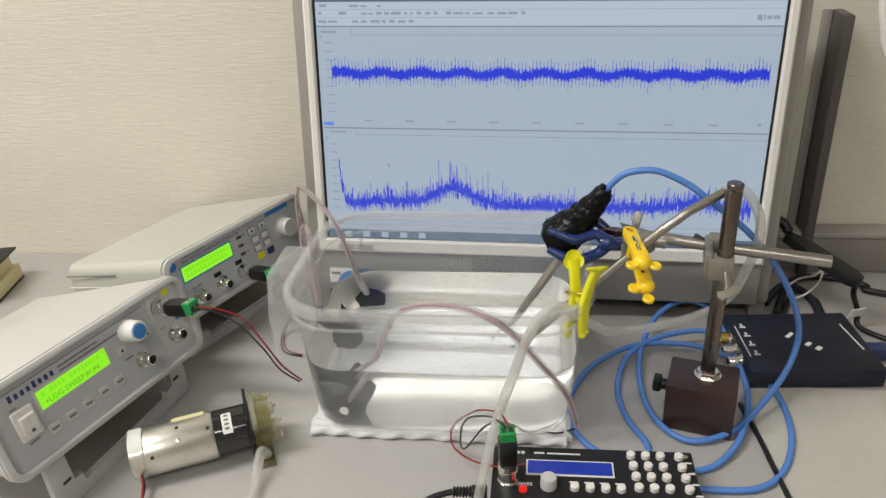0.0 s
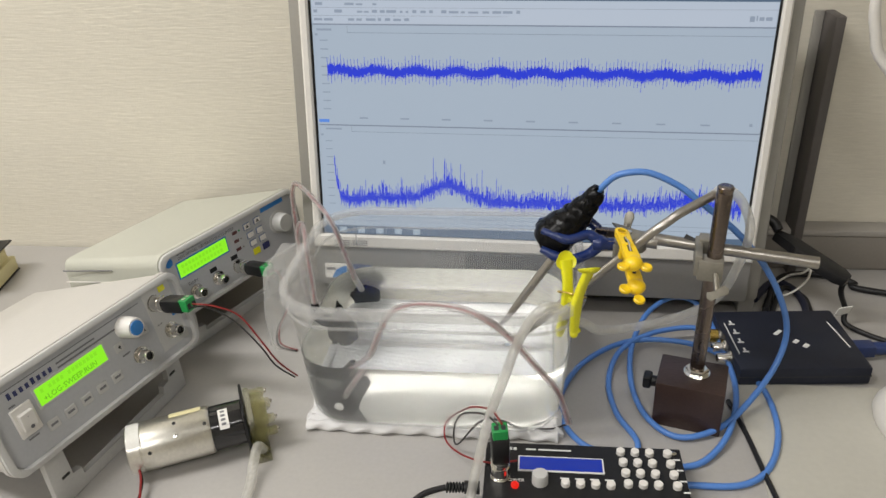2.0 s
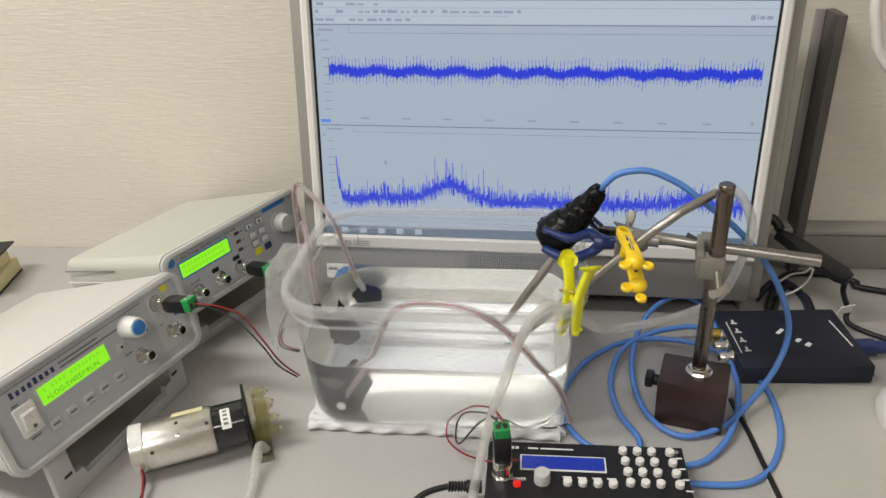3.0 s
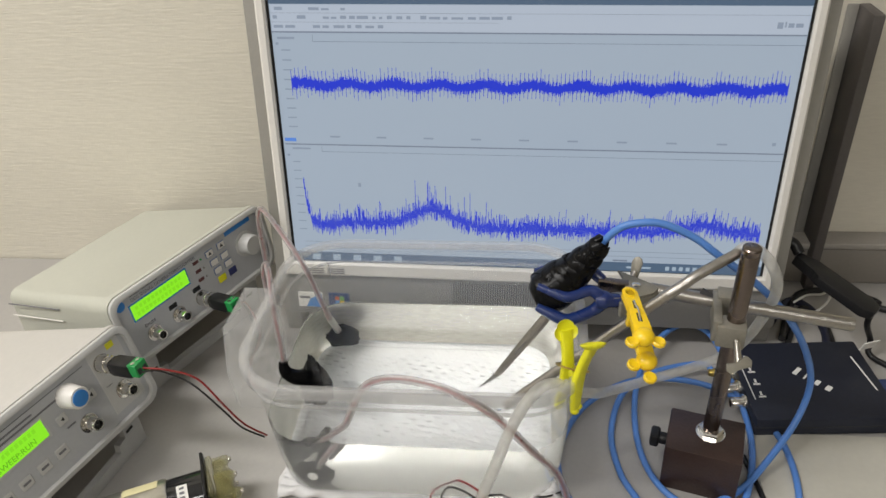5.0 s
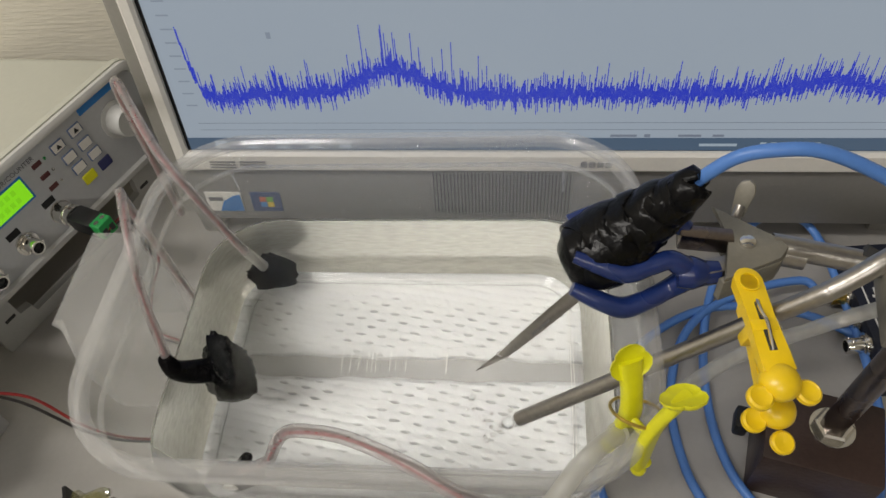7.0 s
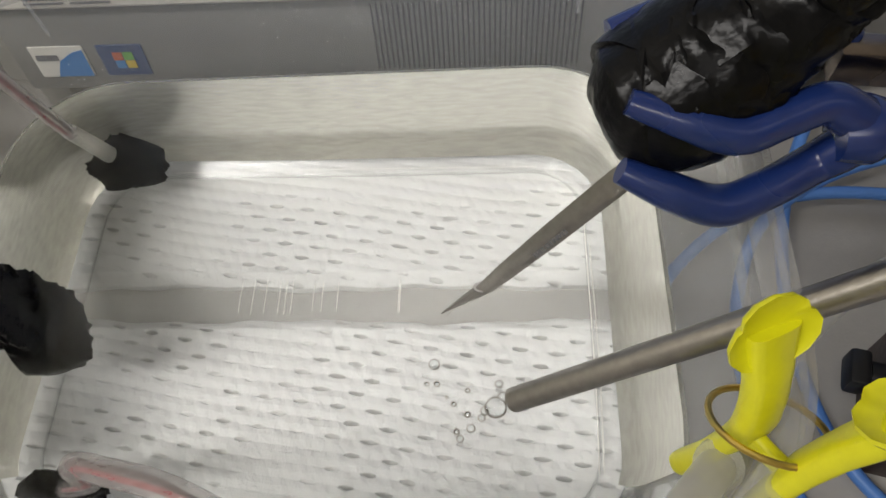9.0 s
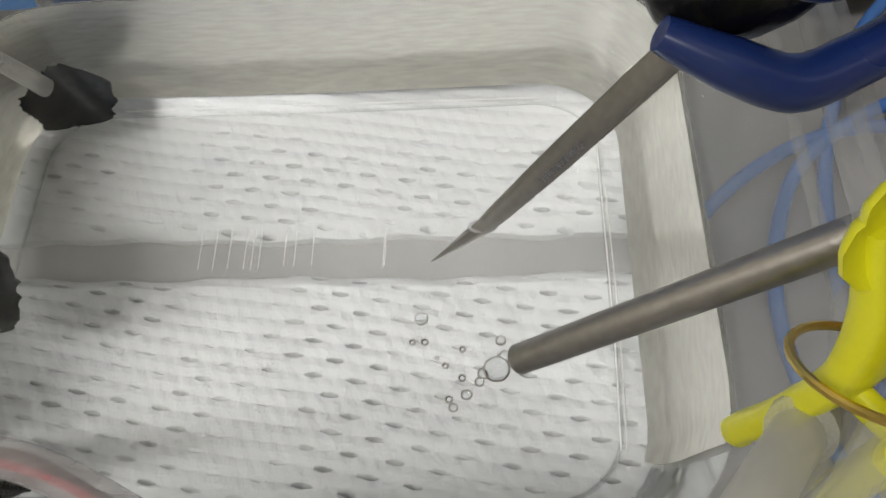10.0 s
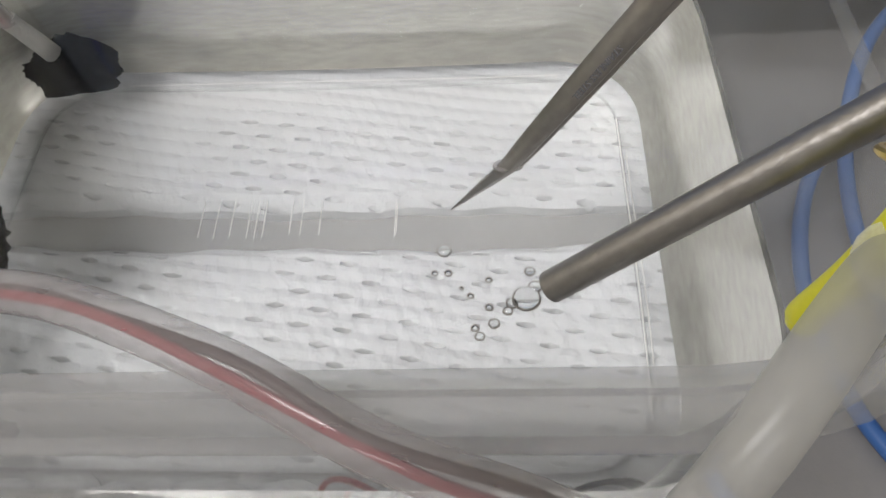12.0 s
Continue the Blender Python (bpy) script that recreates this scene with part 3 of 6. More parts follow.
WATER = 0.086
def build_water():
    zs = [0.0132, 0.0165, 0.023, 0.04, 0.07, WATER - 0.0012, WATER]
    ins = [0.012, 0.0045, 0.0012, 0, 0, 0, 0]
    loops = [tub_loop(i + 0.0005, z) for z, i in zip(zs, ins)]
    ob = part("water", loft(loops), M_WATER)
    ob.visible_shadow = False
    return tagged(ob, "still clear water filling the lower half of the tub", "water", kind="structure")


build_water()

# ---- towels under the tub ----
def build_towel(x0, x1, y0, y1, label, seed, fade):
    """A folded white waffle-weave towel with rounded, slightly wavy edges."""
    rng = random.Random(seed)
    ob_root = thing("towel", (x0 + x1) / 2, (y0 + y1) / 2, DESK, label, "towel", "towels under the tub")
    nx, ny = 250, 280
    bm = bmesh.new()
    ph = [rng.uniform(0, 6.28) for _ in range(6)]
    lx, ly = x1 - x0, y1 - y0
    def place(i, j):
        s, t = i / nx, j / ny
        wob = 0.0007 * math.sin(14 * s + ph[0]) + 0.0005 * math.sin(47 * s + ph[1])
        x = (s - 0.5) * lx + 0.0012 * math.sin(19 * t + ph[2]) * (2 * abs(s - 0.5)) ** 8
        y = (t - 0.5) * (ly + 2 * wob * (abs(t - 0.5) * 2) ** 3)
        edge = min(s * lx, (1 - s) * lx, t * ly, (1 - t) * ly)
        h = 0.0076 * min(1.0, 0.25 + (edge / 0.006)) ** 0.5 if edge < 0.006 else 0.0076
        # slanting rope weave with short slits in staggered columns
        row = (y + 0.16 * x + 0.0006 * math.sin(x * 55 + ph[3])) / 0.0056
        k = math.floor(row)
        f = row - k - 0.5
        col = (x + 0.0068 * (k % 2) + 0.0008 * math.sin(k * 1.7 + ph[4])) / 0.0136
        c = abs(col - math.floor(col) - 0.5) * 2
        taper = max(0.0, 1 - c / 0.37)
        slit = taper ** 0.4 * math.exp(-(f / (0.045 + 0.075 * taper)) ** 4)
        low = min(1.0, max(0.03, 0.55 + 1.5 * noise.noise(Vector((x * 26, y * 34, seed))) + 0.35 * noise.noise(Vector((x * 150, y * 190, seed)))))
        low *= 1 - fade * min(1.0, max(0.0, (t - 0.42) / 0.25))
        z = h + 0.0005 * (abs(f) * 2) ** 0.8 + 0.00012 * math.sin((x * 0.9 + y * 0.45) / 0.0022 * 3.1416) - 0.0066 * slit * low + 0.0003 * math.sin(x * 61 + ph[5])
        return x, y, max(z, 0.0006)
    grid = [[bm.verts.new(place(i, j)) for i in range(nx + 1)] for j in range(ny + 1)]
    for j in range(ny):
        for i in range(nx):
            bm.faces.new((grid[j][i], grid[j][i + 1], grid[j + 1][i + 1], grid[j + 1][i]))
    # skirt down to the desk
    rim = [grid[0][i] for i in range(nx + 1)] + [grid[j][nx] for j in range(1, ny + 1)] + [grid[ny][i] for i in range(nx - 1, -1, -1)] + [grid[j][0] for j in range(ny - 1, 0, -1)]
    low = [bm.verts.new((v.co.x * 0.997, v.co.y * 0.99, 0.0)) for v in rim]
    n = len(rim)
    for k in range(n):
        bm.faces.new((rim[k], rim[(k + 1) % n], low[(k + 1) % n], low[k]))
    part("cloth", bm, M_MAT, ob_root)


build_towel(-0.194, 0.0375, 0.597, 0.6705, "folded white waffle towel under the tub front", 3, 0.0)
build_towel(-0.194, 0.0375, 0.6855, 0.7535, "folded white waffle towel under the tub rear", 8, 0.97)


def build_hem(x0, x1, y, label):
    """A thick twisted towel hem lying along the tub's foot."""
    root = thing("towel_roll", 0, 0, 0, label, "towel")
    bm = bmesh.new()
    rings, n, sides = [], 240, 14
    for i in range(n + 1):
        f = i / n
        x = x0 + (x1 - x0) * f
        cy, cz = y + 0.0008 * math.sin(f * 17), DESK + 0.0046
        ring = []
        for k in range(sides):
            a = k * math.tau / sides
            r = 0.0044 * (1 + 0.20 * math.sin(2 * a + f * 62 + 0.8 * math.sin(f * 9)) + 0.08 * noise.noise(Vector((x * 90, a, 1)))) * (0.6 if i in (0, n) else 1)
            ring.append(bm.verts.new((x, cy + r * math.cos(a), max(cz + r * math.sin(a), DESK + 0.0002))))
        rings.append(ring)
    for r, q in zip(rings, rings[1:]):
        for k in range(sides):
            bm.faces.new((r[k], r[(k + 1) % sides], q[(k + 1) % sides], q[k]))
    bm.faces.new(rings[0][::-1])
    bm.faces.new(rings[-1])
    part("twisted_edge", bm, M_MAT, root)


build_hem(-0.192, 0.034, 0.5925, "twisted white towel edge along the tub's foot")
# ---- signal generators ----
def lump(centre, size, seed, rough=0.18, sub=3, bm=None, turn=None):
    """An irregular kneaded lump."""
    own = bmesh.new()
    bmesh.ops.create_icosphere(own, subdivisions=sub, radius=1)
    off = Vector((seed * 3.1, seed * 1.7, seed * 0.9))
    for v in own.verts:
        k = 1 + rough * noise.noise(v.co * 1.6 + off) + rough * 0.5 * noise.noise(v.co * 4.5 + off)
        v.co = Vector((v.co.x * size[0] * k, v.co.y * size[1] * k, v.co.z * size[2] * k))
    if turn is not None:
        own.transform(turn)
    bmesh.ops.translate(own, verts=own.verts, vec=Vector(centre))
    return merge(bm, own)


def bnc_socket(parent, m):
    s = part("bnc_socket", lathe([(0.0078, 0), (0.0078, 0.0016), (0.0062, 0.0017), (0.0062, 0.003), (0.0050, 0.0032), (0.0050, 0.0118), (0.0046, 0.0124), (0.0036, 0.0124), (0.0036, 0.004)], m, 20), M_CHROME, parent, "nickel-plated socket")
    bm = box(-0.0062, -0.0045, -0.0009, 0.0009, 0.0085, 0.0105, 0.0003, 1)
    box(0.0045, 0.0062, -0.0009, 0.0009, 0.0085, 0.0105, 0.0003, 1, bm)
    bm.transform(m)
    part("lug", bm, M_CHROME, s)
    part("core", lathe([(0.0034, 0.003), (0.0034, 0.0095), (0.001, 0.0097), (0.0008, 0.011)], m, 14), M_DARK, s)
    return s


def bnc_adapter(name_root, m, length=0.024, label="black plug with a green screw terminal on a socket"):
    """A push-on plug: knurled metal sleeve, black body and green two-way screw terminal."""
    root = thing(name_root, 0, 0, 0, label, "plug", "plugs with green terminals")
    bm = lathe([(0.0074, 0.002), (0.0074, 0.0105), (0.0066, 0.0108), (0.0066, 0.0135), (0.0074, 0.014), (0.0074, 0.0165), (0.006, 0.017)], m, 24)
    part("sleeve", bm, M_CHROME, root)
    bm = box(-0.0068, 0.0068, -0.0062, 0.0062, 0.0168, 0.0168 + length, 0.0018, 2)
    bm.transform(m)
    part("plug_body", bm, M_BLACK, root)
    z0 = 0.0168 + length - 0.0015
    bm = box(-0.0058, 0.0058, -0.0050, 0.0064, z0, z0 + 0.0090, 0.0006, 1)
    bm.transform(m)
    t = part("terminal_block", bm, M_GREEN, root, "green screw terminal")
    for x in (-0.0027, 0.0027):
        bm = box(x - 0.0017, x + 0.0017, -0.0028, 0.0022, z0 + 0.0086, z0 + 0.0092)
        bm.transform(m)
        part("wire_entry", bm, M_DARK, t, smooth=False)
        part("screw", lathe([(0.0017, 0), (0.0017, 0.0004)], m @ pose(x, 0.0064, z0 + 0.0045, -90), 12), M_CHROME, t)
    return root


def build_generator(name, corner, n, u, left, right, bottom, back, back_top, case_mat, label, stand_from, stand_to):
    """A bench signal generator, tipped up on its bail. Panel places are (u, v) from the panel's upper corner."""
    n, u = Vector(n).normalized(), Vector(u).normalized()
    v = n.cross(u)
    F = frame_of(corner, u, v, n)
    root = thing(name, 0, 0, 0, label, "signal generator")
    flat = Vector((n.x, n.y, 0)).normalized()
    def front(grow, d, r=0.012):
        return [F @ Vector((x, y, d)) for x, y in rounded_rect(left - grow, right + grow, bottom - grow, grow, r, 5)]
    c = Vector(corner) - flat * back
    def rear(grow, f, zt, zb, r=0.010):
        base = Vector(corner) - flat * back * f
        return [base + u * x + Vector((0, 0, y - corner[2])) for x, y in rounded_rect(left - grow, right + grow, zb, zt, r, 5)]
    z_t, z_b = back_top, DESK + 0.0005
    mid_t = corner[2] + (z_t - corner[2]) * 0.72
    mid_b = (corner[2] + bottom) * 0.28 + z_b * 0.72
    bm = loft([front(-0.001, 0.0), front(0.0015, -0.001), front(0.0015, -0.006), front(0.0, -0.0075), rear(-0.0015, 0.70, mid_t, mid_b + 0.0008), rear(-0.004, 0.985, z_t, z_b), rear(-0.008, 1.0, z_t - 0.004, z_b + 0.004)], True, True)
    part("case", bm, case_mat, root)
    bm = loft([front(0.0012, 0.0005), front(0.0012, 0.0035), front(-0.0005, 0.0048), front(-0.0035, 0.0048, 0.010), front(-0.0045, 0.0016, 0.009), front(-0.0045, 0.0004, 0.009)], True, False)
    part("bezel", bm, M_BEZEL, root)
    bm = loft([front(-0.0046, 0.0012, 0.009), front(-0.0046, 0.0018, 0.009)], True, True)
    face = part("front_panel", bm, M_FACE, root)
    if case_mat is M_IVORY:
        for dz, mat in ((-0.012, M_GREY_INK), (-0.026, M_WHITE)):
            ends = []
            for f in (0.45, 0.97):
                ends.append(Vector(corner) - flat * back * f + u * (left - 0.0002) + Vector((0, 0, (z_t - corner[2]) * f + dz)))
            part("flank_groove", sweep(ends, 0.0007, 6, raw=True), mat, root)
    # bail
    p0, p1 = Vector(stand_from), Vector(stand_to)
    along = (p1 - p0).normalized()
    top0 = F @ Vector((left + 0.010, bottom + 0.002, -0.016))
    top1 = F @ Vector((right - 0.012, bottom + 0.002, -0.016))
    rise = ((top0 + top1) / 2 - (p0 + p1) / 2)
    rise = rise - along * rise.dot(along)
    hgt = rise.length
    B = frame_of(p0, along, rise.normalized(), along.cross(rise.normalized()))
    L = (p1 - p0).length
    ol = [(0, 0.0), (L, 0.0), (L, hgt), (L - 0.020, hgt), (L - 0.020, 0.020), (L - 0.030, 0.020), (L - 0.030, 0.011), (0.030, 0.011), (0.030, 0.020), (0.020, 0.020), (0.020, hgt), (0, hgt)]
    bail = part("bail", prism(ol, 0.006, B, 0.0008), M_STAND, root)
    for x in (0.010, L - 0.018):
        bm = box(x, x + 0.008, hgt * 0.45, hgt * 0.5, 0.0055, 0.0064)
        bm.transform(B)
        part("slot", bm, M_DARK, bail, smooth=False)
    return root, F, face


def put_box(face, F, name, u0, u1, v0, v1, d0, d1, mat, bevel=0.0006, label=""):
    bm = box(u0, u1, v0, v1, d0, d1, bevel, 1)
    bm.transform(F)
    return part(name, bm, mat, face, label)


def printed(face, F, name, body, size, x, y, mat, d=0.0019, align="LEFT"):
    part(name, text_mesh(body, size, F @ Matrix.Translation((x, y, d)), align=align), mat, face, smooth=False)


# white generator
g2, F2, face = build_generator("signal_generator", (-0.3254, 0.6494, 0.1309), (0.926, -0.318, 0.205), (0.325, 0.946, 0), -0.194, 0.006, -0.0755, 0.200, 0.068, M_CASE_WHITE, "white bench signal generator with a green display, tipped on its stand", (-0.371, 0.484, DESK), (-0.337, 0.648, DESK))
d2 = put_box(face, F2, "display", -0.1525, -0.0870, -0.0365, -0.0212, 0.0016, 0.0024, M_LCD, 0.0002, "lit green display")
part("display_line", text_mesh("+LOG-SWEEP:RUN", 0.0062, F2 @ Matrix.Translation((-0.1485, -0.0343, 0.0025))), M_LCD_TEXT, d2, smooth=False)
bm = bmesh.new()
for k in range(15):
    if k not in (1, 6):
        box(-0.1485 + 0.0037 * k, -0.1461 + 0.0037 * k, -0.0268, -0.0235, 0.0024, 0.0027, bm=bm)
bm.transform(F2)
tagged(part("display_line", bm, M_LCD_FAINT, d2, smooth=False), kind="stuff")
put_box(face, F2, "display_frame", -0.1545, -0.0850, -0.0385, -0.0192, 0.0014, 0.0021, M_BEZEL, 0.0003)
sw = put_box(face, F2, "switch_frame", -0.1765, -0.1585, -0.0500, -0.0245, 0.0016, 0.0042, M_WHITE, 0.0008, "white rocker switch")
bm = box(-0.006, 0.006, -0.0075, 0.0075, -0.001, 0.0030, 0.0006, 1)
bm.transform(F2 @ pose(-0.1675, -0.0372, 0.0045, 7))
rk = part("rocker", bm, M_WHITE, sw)
bm = lathe([(0.0016, 0), (0.0016, 0.0004), (0.0010, 0.0004), (0.0010, 0)], F2 @ pose(-0.1675, -0.0425, 0.0078, 7), 14)
part("off_mark", bm, M_GREY_INK, rk)
put_box(rk, F2, "on_mark", -0.1677, -0.1673, -0.0345, -0.0315, 0.0072, 0.0080, M_GREY_INK, 0)
for k in range(5):
    u = -0.1501 + 0.01605 * k
    b = put_box(face, F2, "button", u - 0.0052, u + 0.0052, -0.0590, -0.0500, 0.0016, 0.0028, M_BEZEL, 0.0008)
    put_box(b, F2, "button_print", u - 0.0032, u + 0.0032, -0.0553, -0.0533, 0.0028, 0.0030, M_GREY_INK, 0)
for u, v in ((-0.0737, -0.0331), (-0.0455, -0.0329)):
    b = put_box(face, F2, "arrow_button", u - 0.0045, u + 0.0045, v - 0.0042, v + 0.0042, 0.0016, 0.0029, M_BEZEL, 0.0008)
    part("arrow", prism([(-0.0015, 0), (0.0012, 0.0018), (0.0012, -0.0018)], 0.0003, F2 @ Matrix.Translation((u, v, 0.0029))), M_DARK, b, smooth=False)
kn = part("knob", lathe([(0.0098, 0), (0.0096, 0.003), (0.0088, 0.0145), (0.0080, 0.0160)], F2 @ pose(-0.0610, -0.0205, 0.0018), 28), M_WHITE, face, "white knob with a blue cap")
part("knob_cap", lathe([(0.0066, 0.0158), (0.0064, 0.0168), (0.005, 0.0170)], F2 @ pose(-0.0610, -0.0205, 0.0018), 24), M_BLUE_MARK, kn)
for u, v in ((-0.0577, -0.0511), (-0.0189, -0.0488), (-0.0250, -0.0177)):
    bnc_socket(face, F2 @ pose(u, v, 0.0016))
put_box(face, F2, "output_field", -0.0345, -0.0030, -0.0640, -0.0045, 0.0014, 0.00205, M_BEZEL, 0.0003)
put_box(face, F2, "colour_mark", -0.0160, -0.0085, -0.0120, -0.0065, 0.0018, 0.0023, M_CLIP_LIME, 0.0003, "lime mark")
put_box(face, F2, "colour_mark", -0.0120, -0.0040, -0.0385, -0.0335, 0.0018, 0.0024, M_BLUE_MARK, 0.0003, "blue mark")
# maker's mark as plain bars, and the small print
for k in range(8):
    put_box(face, F2, "maker_bar", -0.1720 + 0.0052 * k, -0.1692 + 0.0052 * k, -0.0170, -0.0128 + (0.0012 if k in (0, 4) else 0), 0.0018, 0.0021, M_NAVY_INK, 0)
for k, (u0, u1, v) in enumerate(((-0.128, -0.090, -0.0135), (-0.128, -0.062, -0.0172), (-0.1745, -0.169, -0.0225), (-0.172, -0.163, -0.0535), (-0.0735, -0.0655, -0.0425), (-0.031, -0.025, -0.038), (-0.0015, -0.0005, -0.03))):
    put_box(face, F2, "small_print", u0, u1, v - 0.0007, v + 0.0007, 0.0018, 0.00205, M_GREY_INK, 0)
put_box(face, F2, "panel_line", -0.186, -0.040, -0.0092, -0.0085, 0.0018, 0.0020, M_GREY_INK, 0)

# ivory generator
g1, F1, face = build_generator("signal_generator", (-0.2764, 0.8571, 0.1235), (0.908, -0.411, 0.12), (0.412, 0.911, 0), -0.1875, 0.005, -0.0690, 0.178, 0.0765, M_IVORY, "ivory bench signal generator with a green display, tipped on its stand", (-0.358, 0.700, DESK), (-0.292, 0.846, DESK))
d1 = put_box(face, F1, "display", -0.1690, -0.1040, -0.0295, -0.0145, 0.0016, 0.0024, M_LCD, 0.0002, "lit green display")
put_box(face, F1, "display_frame", -0.1706, -0.1024, -0.0312, -0.0128, 0.0014, 0.0020, M_BLUE_MARK, 0.0003, "blue-edged window")
bm = bmesh.new()
for r in range(2):
    for k in range(12):
        box(-0.165 + 0.0046 * k, -0.162 + 0.0046 * k, -0.0203 - 0.0062 * r, -0.0168 - 0.0062 * r, 0.0024, 0.0026, bm=bm)
bm.transform(F1)
part("display_line", bm, M_LCD_FAINT, d1, smooth=False)["kind"] = "stuff"
printed(face, F1, "printed_title", "Dual Channel", 0.0058, -0.166, -0.0062, M_GREY_INK)
printed(face, F1, "printed_title", "DDS SIGNAL GENERATOR/COUNTER", 0.0046, -0.166, -0.0112, M_GREY_INK)
printed(face, F1, "printed_word", "Ext.IN", 0.0048, -0.163, -0.0415, M_GREY_INK)
part("round_mark", lathe([(0.0048, 0), (0.0048, 0.0006), (0.0001, 0.0007)], F1 @ pose(-0.1775, -0.0090, 0.0017), 24), M_BLUE_MARK, face, "round blue mark")
kn = part("knob", lathe([(0.0135, 0), (0.0135, 0.0012), (0.0108, 0.0014), (0.0104, 0.012), (0.0096, 0.0132), (0.0001, 0.0128)], F1 @ pose(-0.0265, -0.0295, 0.0018), 28), M_BEZEL, face, "grey-white round knob")
put_box(face, F1, "blue_strip", -0.048, -0.012, -0.0100, -0.0042, 0.0016, 0.0020, M_BLUE_MARK, 0.0003, "blue title strip")
for u in (-0.0968, -0.1263, -0.1563):
    bnc_socket(face, F1 @ pose(u, -0.0510, 0.0016))
for u in (-0.100, -0.130):
    put_box(face, F1, "dark_tag", u - 0.004, u + 0.0055, -0.0425, -0.0375, 0.0017, 0.0021, M_BLACK, 0.0002)
for u, v, mat in ((-0.0564, -0.0144, M_FACE), (-0.0722, -0.0151, M_FACE), (-0.0700, -0.0262, M_FACE), (-0.0560, -0.0262, M_FACE), (-0.0688, -0.0362, M_FACE), (-0.0545, -0.0362, M_FACE), (-0.0668, -0.0470, M_CLIP_LIME), (-0.0522, -0.0470, M_NAVY_INK)):
    b = put_box(face, F1, "button", u - 0.0052, u + 0.0052, v - 0.0038, v + 0.0038, 0.0016, 0.0029, M_KEY_EDGE if mat is M_FACE else mat, 0.0007, "lime button" if mat is M_CLIP_LIME else "navy button" if mat is M_NAVY_INK else "")
    if v > -0.02:
        part("arrow", prism([(-0.002, -0.0014), (0.002, -0.0014), (0, 0.002)], 0.0003, F1 @ Matrix.Translation((u, v, 0.0032))), M_DARK, b, smooth=False)
    if mat is M_FACE:
        put_box(b, F1, "button_cap", u - 0.0044, u + 0.0044, v - 0.0030, v + 0.0030, 0.0028, 0.0031, M_WHITE, 0.0002)
for k in range(3):
    put_box(face, F1, "lamp_tag", -0.0935, -0.0865, -0.0170 - 0.0095 * k, -0.0135 - 0.0095 * k, 0.0016, 0.0021, material("maroon_tag", (0.10, 0.03, 0.03), 0.5), 0.0003)
    part("indicator", lathe([(0.0011, 0), (0.0009, 0.0008), (0.0001, 0.0011)], F1 @ pose(-0.0835, -0.0152 - 0.0095 * k, 0.0018), 10), M_CHROME if k else M_GREEN, face)

bnc_adapter("terminal_plug", F2 @ pose(-0.0250, -0.0177, 0.0016, 0, 0, 0))
bnc_adapter("terminal_plug", F1 @ pose(-0.0968, -0.0510, 0.0016, 0, 0, 0))

